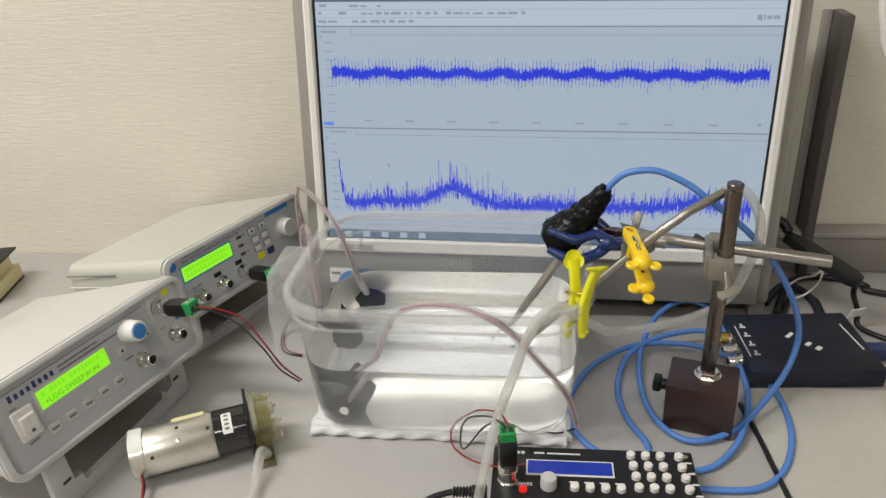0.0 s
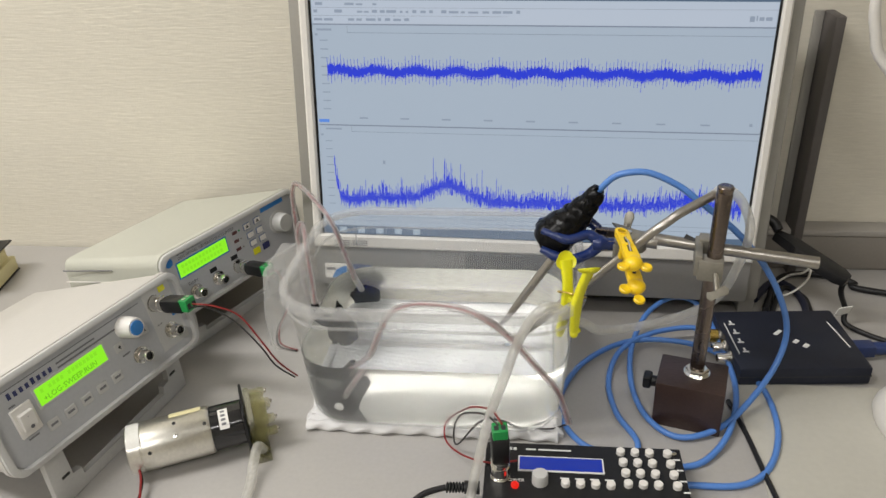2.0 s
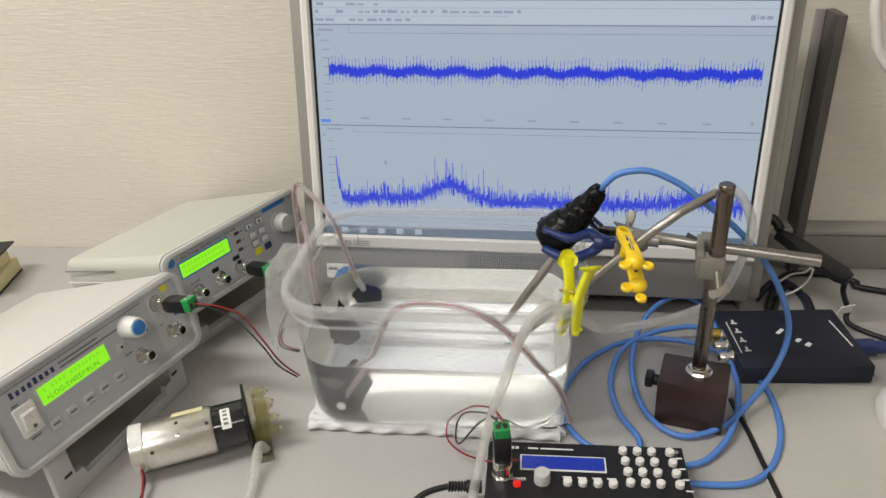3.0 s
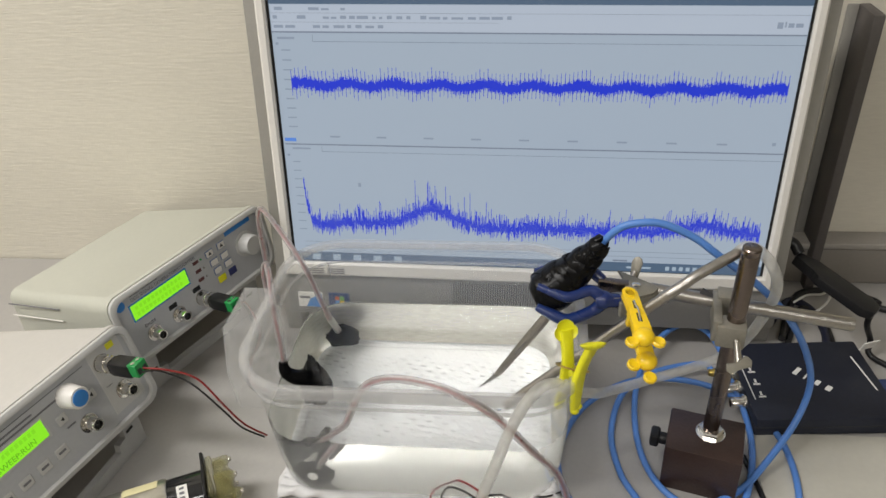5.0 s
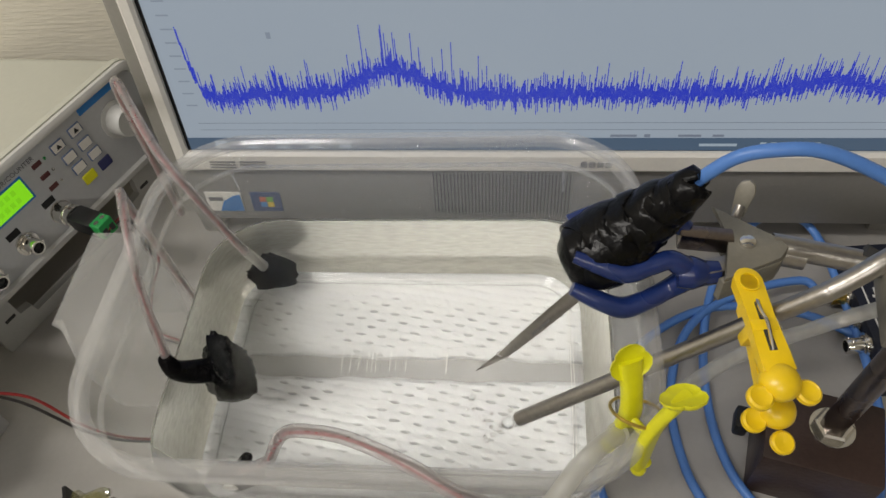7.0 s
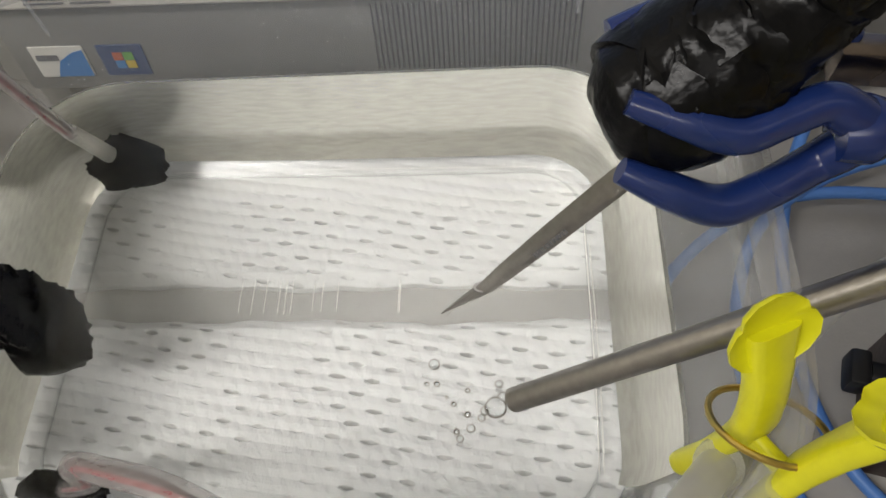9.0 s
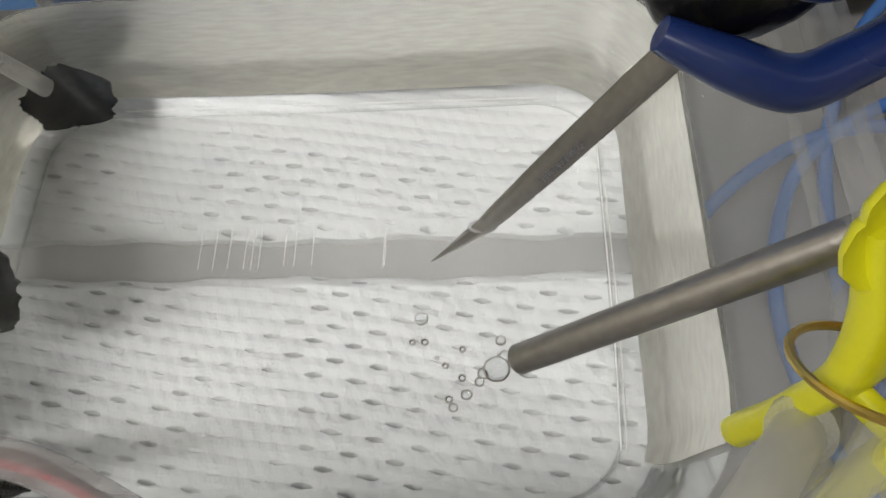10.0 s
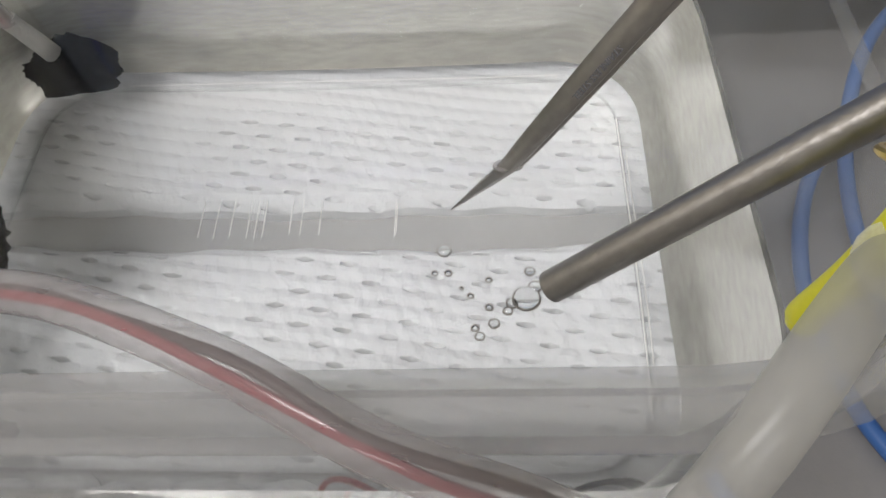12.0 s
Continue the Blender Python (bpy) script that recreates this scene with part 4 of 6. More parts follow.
# ---- pump ----
def build_pump():
    a, b = Vector((-0.3245, 0.5290, 0.0285)), Vector((-0.218, 0.580, 0.0305))
    d = (b - a).normalized()
    side = d.cross(Vector((0, 0, 1))).normalized()
    P = frame_of(a, side, d.cross(side) * -1, d)
    root = thing("pump", 0, 0, 0, "small zinc motor pump with a clear amber head", "pump")
    R = 0.0208
    part("motor_can", lathe([(0.016, 0.0), (R - 0.001, 0.0), (R, 0.001), (R, 0.0105), (R - 0.0006, 0.011), (R - 0.0006, 0.012), (R, 0.0125), (R, 0.066), (R - 0.0015, 0.068), (0.01, 0.068)], P, 40), M_MOTOR, root, "shiny zinc-plated can")
    own = bmesh.new()
    for k in range(11):
        a0 = radians(40 + k * 7)
        pts = [P @ Vector(((R + 0.0004) * math.cos(a0), (R + 0.0004) * math.sin(a0), z)) for z in (0.0012, 0.0118)]
        vs = [own.verts.new(p) for p in pts]
        if k:
            own.faces.new((old[0], old[1], vs[1], vs[0]))
        old = vs
    part("end_tag", own, M_LABEL, root, "white end tag")
    own = bmesh.new()
    for k in range(7):
        a0 = radians(95 + k * 5)
        vs = [own.verts.new(P @ Vector(((R + 0.0003) * math.cos(a0), (R + 0.0003) * math.sin(a0), z))) for z in (0.036, 0.062)]
        if k:
            own.faces.new((old[0], old[1], vs[1], vs[0]))
        old = vs
    part("paper_label", own, M_PAPER, root, "faded paper label")
    for ang, z in ((75, 0.04), (45, 0.040), (20, 0.018), (55, 0.064)):
        m = P @ pose(0, 0, z, 0, 0, ang) @ pose(R - 0.0006, 0, 0, 0, 90, 0)
        part("dimple", lathe([(0.0016, 0), (0.0016, 0.0008), (0.0008, 0.0009)], m, 12), M_DARK if ang != 45 else M_CHROME, root)
    q = 0.0192
    bm = lathe([(q - 0.001, 0.068), (q, 0.0685), (q, 0.0945), (q - 0.001, 0.095)], P, 40)
    part("gear_housing", bm, M_GLOSS_BLACK, root, "glossy black gear housing")
    own = bmesh.new()
    for k in range(7):
        a0 = radians(30 + k * 9)
        vs = [own.verts.new(P @ Vector(((q + 0.0004) * math.cos(a0), (q + 0.0004) * math.sin(a0), z))) for z in (0.0755, 0.0835)]
        if k:
            own.faces.new((old[0], old[1], vs[1], vs[0]))
        old = vs
    lab = part("rating_label", own, M_LABEL, root, "white rating label with small marks")
    for k in range(4):
        own = bmesh.new()
        for j in range(2):
            a0 = radians(40 + k * 11 + j * 6)
            vs = [own.verts.new(P @ Vector(((q + 0.0006) * math.cos(a0), (q + 0.0006) * math.sin(a0), z))) for z in (0.0775, 0.0812)]
            if j:
                own.faces.new((old[0], old[1], vs[1], vs[0]))
            old = vs
        part("label_mark", own, M_GREY_INK, lab, smooth=False)
    # amber head: plate, three ribs and outlet
    bm = box(-0.0225, 0.0225, -0.020, 0.0235, 0.0953, 0.0978, 0.001)
    bm.transform(P)
    part("back_plate", bm, M_BLACK, root)
    bm = box(-0.019, 0.019, -0.019, 0.0205, 0.0986, 0.1035, 0.0012)
    bm.transform(P)
    head = part("pump_head", bm, M_PUMP_CLEAR, root, "clear amber plastic head")
    for x, y, far in ((-0.012, 0.0175, 0.116), (0.006, 0.0185, 0.119), (0.0155, 0.0085, 0.121), (-0.008, 0.003, 0.117), (0.0160, -0.0050, 0.121), (-0.012, -0.012, 0.116)):
        part("head_rib", lathe([(0.0040, 0.1036), (0.0040, far - 0.0015), (0.0032, far), (0.0001, far)], P @ pose(x, y, 0), 18), M_PUMP_CLEAR, head, "moulded clear boss")
        part("bolt", lathe([(0.0021, 0), (0.0021, 0.0018), (0.0014, 0.0024)], P @ pose(x, y, far), 12), M_CHROME, head)
    for y in (0.0140, 0.0040, -0.0060):
        bm = box(-0.0155, 0.0170, y - 0.0008, y + 0.0008, 0.1036, 0.1150, 0.0003, 1)
        bm.transform(P)
        part("head_web", bm, M_PUMP_CLEAR, head)
    bm = box(-0.016, 0.017, -0.016, 0.018, 0.1040, 0.1120, 0.002)
    bm.transform(P)
    part("rotor_cover", bm, M_PUMP_CLEAR, head)
    nozzle = P @ pose(0.012, -0.012, 0.106, 90, 0, 30)
    part("outlet", lathe([(0.0035, -0.002), (0.0035, 0.012), (0.0045, 0.0125), (0.003, 0.016)], nozzle, 16), M_PUMP_CLEAR, head)
    part("hose_band", lathe([(0.0052, 0.0135), (0.0052, 0.0160)], nozzle, 16), M_BLACK, head)
    base = (P @ Vector((0, 0, 0.1035)))
    B = Matrix.Translation((base.x, base.y, DESK)) @ Matrix.Rotation(math.atan2(d.y, d.x), 4, "Z")
    bm = box(-0.009, 0.009, -0.030, 0.020, 0.0, 0.0045, 0.0008)
    box(-0.004, 0.004, -0.018, 0.016, 0.0046, 0.0120, 0.0008, 2, bm)
    bm.transform(B)
    part("foot", bm, M_PUMP_CLEAR, root, "amber foot plate")
    for k, (mat, off) in enumerate(((M_BLACK_WIRE, 0.0), (M_RED_WIRE, 0.0030))):
        p = P @ Vector((0.017, -0.010 + off, 0.006))
        part("lead", sweep([p, p + Vector((0.006, -0.012, -0.006)), Vector((-0.304 + off, 0.478, 0.009)), Vector((-0.309 + off, 0.40, 0.006)), Vector((-0.33 + off, 0.30, 0.0055))], 0.0011, 8), mat, root)
    return P @ Vector((0.012, -0.012, 0.106)), (P.to_3x3() @ Vector((0.5, -0.86, 0))).normalized()


pump_out, pump_dir = build_pump()
ob = part("hose", sweep([pump_out + pump_dir * 0.012, (-0.2190, 0.5450, 0.0240), (-0.2190, 0.5300, 0.0160), (-0.2160, 0.5080, 0.0100), (-0.212, 0.44, 0.0085), (-0.19, 0.30, 0.0085)], 0.0042, 14), M_HOSE)
tagged(ob, "milky silicone hose running from the pump over the desk", "hose")

# ---- function generator kit ----
def build_kit():
    root = thing("function_generator", 0.051, 0.512, DESK, "black box function generator with white keys and a blue display", "function generator")
    root.rotation_euler = (0, 0, radians(0.8))
    x0, x1, y0, y1, top = -0.076, 0.0775, -0.045, 0.0450, 0.029
    for x in (x0 + 0.006, x1 - 0.006):
        for y in (y0 + 0.006, y1 - 0.006):
            part("standoff", lathe([(0.0032, 0), (0.0032, 0.005)], pose(x, y, 0), 6), M_CHROME, root)
            part("screw", lathe([(0.0027, 0), (0.0027, 0.0012), (0.0015, 0.0020), (0.0001, 0.0021)], pose(x, y, top), 14), M_CHROME, root)
    part("housing", box(x0 + 0.001, x1 - 0.001, y0 + 0.001, y1 - 0.001, 0.0045, 0.0265, 0.0008), M_BLACK, root)
    plate = part("top_plate", box(x0, x1, y0, y1, 0.0267, top, 0.0004, 1), M_BLACK, root, "black front plate")
    part("display_frame", box(-0.050, 0.0165, 0.0135, 0.0300, top, top + 0.0008, 0.0002, 1), M_LABEL, plate)
    part("display", box(-0.0488, 0.0153, 0.0148, 0.0287, top + 0.0008, top + 0.0012, 0.0002, 1), glowing("blue_display", (0.015, 0.05, 0.52), 0.55), plate, "lit blue display")
    for j in range(4):
        for i in range(4):
            x, y = (0.0307, 0.0418, 0.0530, 0.0668)[i] + 0.0008 * j, 0.0375 - 0.0113 * j
            k = part("key", lathe([(0.0034, 0), (0.0034, 0.0034), (0.0029, 0.0040), (0.0001, 0.0041)], pose(x, y, top), 18), M_WHITE, plate, "round white key")
            if i == 3:
                part("key_print", box(x + 0.004, x + 0.009, y - 0.0055, y - 0.004, top, top + 0.0002), M_WHITE_INK, plate, smooth=False)
    for i in range(4):
        x = -0.0138 + 0.0113 * i
        part("key", lathe([(0.0034, 0), (0.0034, 0.0034), (0.0029, 0.0040), (0.0001, 0.0041)], pose(x, 0.0015, top), 18), M_WHITE, plate, "round white key")
        part("key_print", box(x - 0.0038, x + 0.0030, 0.0072, 0.0086, top, top + 0.0002), M_WHITE_INK, plate, smooth=False)
    part("knob", lathe([(0.0062, 0), (0.0062, 0.008), (0.0055, 0.0095), (0.0001, 0.0096)], pose(-0.033, 0.0030, top), 24), M_BEZEL, plate, "pale ribbed knob")
    part("power_lamp", lathe([(0.0030, 0), (0.0030, 0.002), (0.0018, 0.0036), (0.0001, 0.004)], pose(-0.052, -0.0020, top), 16), glowing("red_lamp", (0.9, 0.02, 0.01), 0.8), plate, "red power lamp")
    part("printed_word", text_mesh("POWER", 0.0042, pose(-0.0595, 0.0028, top)), M_WHITE_INK, plate, smooth=False)
    part("title_bar", box(-0.044, -0.036, 0.0372, 0.0388, top, top + 0.0002), M_WHITE_INK, plate, smooth=False)
    part("title_bar", box(-0.034, -0.008, 0.0372, 0.0386, top, top + 0.0002), M_WHITE_INK, plate, smooth=False)
    for k in range(3):
        part("maker_bar", box(-0.061 + 0.0035 * k, -0.0585 + 0.0035 * k, 0.0365, 0.0395, top, top + 0.0002), M_WHITE_INK, plate, smooth=False)
    bnc_socket(plate, pose(-0.0635, 0.0070, top))
    return root


build_kit()
bnc_adapter("terminal_plug", pose(-0.0125, 0.5192, DESK + 0.029, 0, 0, 10), 0.024)
cord = thing("power_cord", 0, 0, 0, "black power cord with a ribbed plug", "power cord")
part("cable", sweep([(-0.055, 0.514, 0.0225), (-0.075, 0.505, 0.020), (-0.095, 0.482, 0.010), (-0.115, 0.44, 0.0068), (-0.13, 0.36, 0.0066), (-0.13, 0.25, 0.0066)], 0.0025, 10), M_BLACK, cord)
bm = sweep([(-0.0285, 0.5155, 0.0225), (-0.0405, 0.5150, 0.0225)], 0.0052, 14, raw=True)
for k in range(6):
    lathe([(0.0030, 0), (0.0044, 0.0006), (0.0044, 0.0014), (0.0030, 0.002)], pose(-0.0408 - 0.0024 * k, 0.5149 - 0.0002 * k, 0.0225, 0, -90, 0), 12, bm)
part("plug", bm, M_BLACK, cord)

# ---- recorder box ----
def build_recorder():
    root = thing("recorder_box", 0.2580, 0.7280, DESK, "navy-black data recorder box with white print", "recorder", turn=4.5)
    part("housing", box(-0.0600, 0.0600, -0.0460, 0.0525, 0.0012, 0.0205, 0.0022), M_NAVY, root)
    part("lid_line", box(-0.0603, 0.0603, -0.0463, 0.0528, 0.0105, 0.0112, 0.0002, 1), M_DARK, root)
    for x in (-0.05, 0.05):
        for y in (-0.038, 0.038):
            part("rubber_foot", lathe([(0.005, 0), (0.005, 0.0012)], pose(x, y, 0), 12), M_BLACK, root)
    top = 0.0205
    for k in range(4):
        y = 0.030 - 0.0155 * k
        part("input_mark", box(-0.0500, -0.0440, y - 0.0032, y - 0.0012, top, top + 0.0002), M_WHITE_INK, root, smooth=False)
        part("input_mark", box(-0.0482, -0.0462, y - 0.0005, y + 0.0040, top, top + 0.0002), M_WHITE_INK, root, smooth=False)
    part("mark_line", box(-0.0545, -0.0535, -0.022, 0.030, top, top + 0.0002), M_WHITE_INK, root, smooth=False)
    for k, (w, h) in enumerate(((0.0038, 0.0110), (0.0016, 0.0090), (0.0040, 0.0070), (0.0046, 0.0070))):
        m = pose(-0.012 + 0.0068 * k, 0.010 - 0.0070 * k, top, 0, 0, -46)
        part("maker_bar", prism([(0, 0), (w, 0), (w, h), (0, h)], 0.0002, m), M_WHITE_INK, root, smooth=False)
    part("small_print", prism([(0, 0), (0.044, 0), (0.044, 0.0014), (0, 0.0014)], 0.0002, pose(0.047, 0.030, top, 0, 0, -84)), M_WHITE_INK, root, smooth=False)
    for k, y in enumerate((0.020, 0.002, -0.016)):
        m = pose(-0.0600, y, 0.0110, 0, -90, 0)
        bnc_socket(root, m)
    part("usb_plug", box(0.0602, 0.0800, -0.010, 0.004, 0.005, 0.017, 0.001), material("blue_plug", (0.02, 0.035, 0.11), 0.4), root)
    part("plug_boot", lathe([(0.0062, 0), (0.0066, 0.004), (0.0060, 0.016), (0.0040, 0.022)], pose(0.0795, -0.003, 0.011, 0, 90, 0), 18), material("blue_boot", (0.022, 0.04, 0.13), 0.4), root)
    return root


build_recorder()
ob = part("usb_cable", sweep([(0.3590, 0.7330, 0.0150), (0.371, 0.7340, 0.0130), (0.42, 0.74, 0.0075), (0.55, 0.76, 0.0075), (0.8, 0.80, 0.0075)], 0.0032, 10), material("dark_blue_sheath", (0.02, 0.035, 0.11), 0.4))
tagged(ob, "dark blue data cable leaving the recorder box", "cable")

# ---- magnetic stand ----
def build_stand():
    root = thing("magnetic_stand", 0.1490, 0.6350, DESK, "dark brown magnetic base with a steel pole", "magnetic stand", turn=-15)
    part("base", box(-0.0285, 0.0285, -0.0225, 0.0225, 0, 0.0455, 0.0014), M_BASE, root, "dark brown enamelled block")
    sw = part("switch_shaft", rod((-0.0285, 0.004, 0.027), (-0.034, 0.004, 0.027), 0.005), M_BLACK, root)
    part("switch_lever", box(-0.0415, -0.034, -0.003, 0.011, 0.0215, 0.033, 0.002), M_BLACK, sw)
    part("nut", lathe([(0.0098, 0.0455), (0.0098, 0.0505), (0.0085, 0.0515), (0.006, 0.0515)], pose(0.003, 0.003, 0), 6), M_CHROME, root, "bright hexagon nut")
    part("washer", lathe([(0.0112, 0.0453), (0.0112, 0.0466)], pose(0.003, 0.003, 0), 24), M_CHROME, root)
    return root


build_stand()
pole = part("stand_pole", sweep([(0.1522, 0.6370, 0.0552), (0.1515, 0.6255, 0.2255), (0.15152, 0.6254, 0.2268), (0.15157, 0.6253, 0.2280), (0.15165, 0.6251, 0.2312), (0.15166, 0.62508, 0.2320)], [0.0061, 0.0061, 0.0056, 0.0061, 0.0061, 0.0052], 24, raw=True), M_POLE)
tagged(pole, "dull steel pole screwed into the magnetic base", "pole")

bar = part("cross_bar", sweep([(0.0985, 0.6640, 0.1685), (0.1495, 0.6530, 0.1655), (0.2340, 0.6390, 0.1600)], 0.0050, 20, raw=True), M_STEEL)
tagged(bar, "steel cross bar held on the pole", "bar")

def build_boss():
    root = thing("boss_head", 0, 0, 0, "cast grey clamp joining pole and cross bar", "clamp")
    c = Vector((0.1512, 0.6405, 0.1640))
    turn = Matrix.Translation(c) @ Matrix.Rotation(radians(-10), 4, "Z")
    bm = box(-0.0095, 0.0095, -0.0225, -0.0075, -0.0115, 0.0060, 0.0012)
    bm.transform(turn)
    part("pole_jaw", bm, M_CAST, root)
    bm = box(-0.0095, 0.0095, 0.006, 0.0200, -0.0070, 0.0105, 0.0012)
    bm.transform(turn)
    part("bar_jaw", bm, M_CAST, root)
    bm = box(-0.0125, -0.0065, -0.0200, 0.018, -0.0095, 0.0085, 0.0012)
    bm.transform(turn)
    part("bridge", bm, M_CAST, root)
    part("clamp_screw", rod(turn @ Vector((0.004, -0.0225, -0.004)), turn @ Vector((0.006, -0.036, -0.012)), 0.0024, 12), M_CHROME, root)
    own = bmesh.new()
    m = Matrix.Translation(turn @ Vector((0.006, -0.037, -0.0125))) @ Matrix.Rotation(radians(60), 4, "X") @ Matrix.Rotation(radians(25), 4, "Z")
    prism([(-0.0018, -0.0020), (0.0070, -0.0042), (0.0090, 0.0), (0.0070, 0.0042), (-0.0018, 0.0020), (-0.0070, 0.0042), (-0.0090, 0.0), (-0.0070, -0.0042)], 0.0026, m, 0.0006, own)
    part("wing_screw", own, M_CAST, root, "flat wing screw")
    part("clamp_screw", rod(turn @ Vector((-0.012, 0.012, 0.004)), turn @ Vector((-0.021, 0.015, 0.007)), 0.0032, 12), M_DARK, root)
    return root


build_boss()

def build_gripper():
    """A two-prong laboratory clamp with blue vinyl-dipped jaws."""
    root = thing("laboratory_clamp", 0, 0, 0, "laboratory clamp with blue vinyl jaws round a taped probe", "clamp")
    plate = [(0.0760, 0.6815), (0.1005, 0.6640), (0.1035, 0.6590), (0.0995, 0.6535), (0.0755, 0.6425), (0.0810, 0.6640)]
    part("upper_plate", prism(plate, 0.0022, pose(0, 0, 0.1710), 0.0006), M_CAST, root, "cast grey bracket plate")
    flange = [(0.1015, 0.6605), (0.1035, 0.6585), (0.0995, 0.6530), (0.0755, 0.6420), (0.0740, 0.6450), (0.0975, 0.6560)]
    part("front_flange", prism(flange, 0.0125, pose(0, 0, 0.1584), 0.0005), M_CAST, root)
    part("lower_plate", prism([(0.0790, 0.6790), (0.1000, 0.6640), (0.0975, 0.6565), (0.0770, 0.6470), (0.0815, 0.6640)], 0.0022, pose(0, 0, 0.1562), 0.0005), M_CAST, root)
    part("spine", rod((0.0960, 0.6635, 0.1655), (0.1120, 0.6600, 0.1650), 0.0056, 20), M_STEEL, root)
    part("rivet", lathe([(0.0034, 0), (0.0032, 0.0012), (0.0018, 0.0020), (0.0001, 0.0022)], pose(0.0875, 0.6612, 0.1732), 20), M_CHROME, root)
    part("wing_stem", rod((0.084, 0.674, 0.160), (0.0895, 0.6850, 0.1690), 0.0021, 12), M_STEEL, root)
    bm = prism([(-0.0028, -0.006), (0.0028, -0.006), (0.0042, 0.006), (0.0030, 0.0095), (0.0, 0.0110), (-0.0030, 0.0095), (-0.0042, 0.006)], 0.0026, Matrix.Translation((0.0905, 0.6870, 0.1690)) @ Matrix.Rotation(radians(-25), 4, "Z") @ Matrix.Rotation(radians(60), 4, "X"), 0.0008)
    part("wing_nut", bm, M_CAST, root, "worn steel wing nut")
    # prong shanks from the bracket
    part("shank", box(-0.0100, 0.0100, -0.0040, 0.0040, -0.0048, 0.0048, 0.0008, 2, None, pose(0.0745, 0.6510, 0.1675, 0, 8, 18)), M_STEEL, root)
    part("shank", box(-0.0120, 0.0100, -0.0035, 0.0035, -0.0045, 0.0045, 0.0008, 2, None, pose(0.0725, 0.6655, 0.1700, 0, 4, -4)), M_POLE, root)
    # near jaw: two bent bars that grow out of one root
    up = [(0.0640, 0.6480, 0.1705), (0.0585, 0.6485, 0.1750), (0.0535, 0.6490, 0.1772), (0.0455, 0.6465, 0.1758), (0.0370, 0.6440, 0.1748), (0.0265, 0.6455, 0.1778), (0.0160, 0.6480, 0.1808)]
    low = [(0.0640, 0.6475, 0.1690), (0.0595, 0.6470, 0.1640), (0.0555, 0.6460, 0.1612), (0.0460, 0.6415, 0.1590), (0.0366, 0.6385, 0.1580), (0.0260, 0.6395, 0.1622), (0.0155, 0.6420, 0.1668)]
    jaw = part("jaw", sweep(up, [0.0050, 0.0046, 0.0042, 0.0040, 0.0042, 0.0038, 0.0026], 16), M_BLUE_RUBBER, root, "blue vinyl-dipped prong")
    part("jaw_bar", sweep(low, [0.0050, 0.0048, 0.0044, 0.0044, 0.0046, 0.0042, 0.0028], 16), M_BLUE_RUBBER, jaw)
    bm = sweep([(0.0745, 0.6500, 0.1680), (0.0690, 0.6490, 0.1688), (0.0635, 0.6480, 0.1700), (0.0575, 0.6475, 0.1700)], [0.0050, 0.0054, 0.0072, 0.0058], 16)
    part("jaw_root", bm, M_BLUE_RUBBER, jaw)
    far = [(0.0640, 0.6690, 0.1720), (0.0540, 0.6740, 0.1780), (0.0400, 0.6750, 0.1810), (0.0270, 0.6720, 0.1800), (0.0140, 0.6680, 0.1790)]
    part("jaw", sweep(far, [0.0042, 0.0046, 0.0044, 0.0042, 0.0028], 16), M_BLUE_RUBBER, root, "blue vinyl-dipped prong")
    return root


build_gripper()

def build_probe():
    """A probe wrapped in black tape, with the blue lead at its head."""
    axis = [(0.0130, 0.6560, 0.1640), (0.0180, 0.6570, 0.1665), (0.0270, 0.6600, 0.1710), (0.0365, 0.6620, 0.1785), (0.0460, 0.6630, 0.1890), (0.0540, 0.6625, 0.2000), (0.0580, 0.6620, 0.2062), (0.0592, 0.6620, 0.2080)]
    wide = [0.0075, 0.0150, 0.0172, 0.0158, 0.0118, 0.0088, 0.0078, 0.0050]
    root = thing("taped_probe", 0, 0, 0, "lumpy probe body wrapped in shiny black tape", "probe")

    def crease(bm, deep, seed):
        off = Vector((seed, seed * 0.7, 0))
        for v in bm.verts:
            fold = abs(noise.noise(Vector((v.co.x * 90, v.co.y * 60, v.co.z * 90)) + off))
            k = (0.4 - fold) * deep + noise.noise(Vector((v.co.x * 420, v.co.y * 260, v.co.z * 420)) + off) * 0.0008
            v.co += Vector((k * 0.6, -k * 0.8, k))
        return bm

    part("wrapped_body", crease(sweep(axis, wide, 44, 16), 0.0040, 0), M_TAPE, root)
    # loose turns of tape lying over one another
    for n, (a, b, grow) in enumerate(((0.22, 0.46, 1.01), (0.50, 0.74, 1.02), (0.78, 0.93, 1.05))):
        path = smooth_path(axis, 16)
        i, j = int(a * len(path)), int(b * len(path))
        radii = [float(r) for r in np.interp(np.linspace(a, b, j - i), np.linspace(0, 1, len(wide)), wide)]
        skew = [p + Vector((0, 0.0008 * math.sin(k * 0.5 + n), 0.0006 * math.cos(k * 0.4 + n))) for k, p in enumerate(path[i:j])]
        part("tape_turn", crease(sweep(skew, [r * grow for r in radii], 40, raw=True), 0.0034, n + 1), M_TAPE, root)
    part("cable_boot", sweep([(0.0570, 0.6622, 0.2045), (0.0605, 0.6618, 0.2105)], [0.0064, 0.0046], 18, raw=True), M_TAPE, root)
    return root


build_probe()

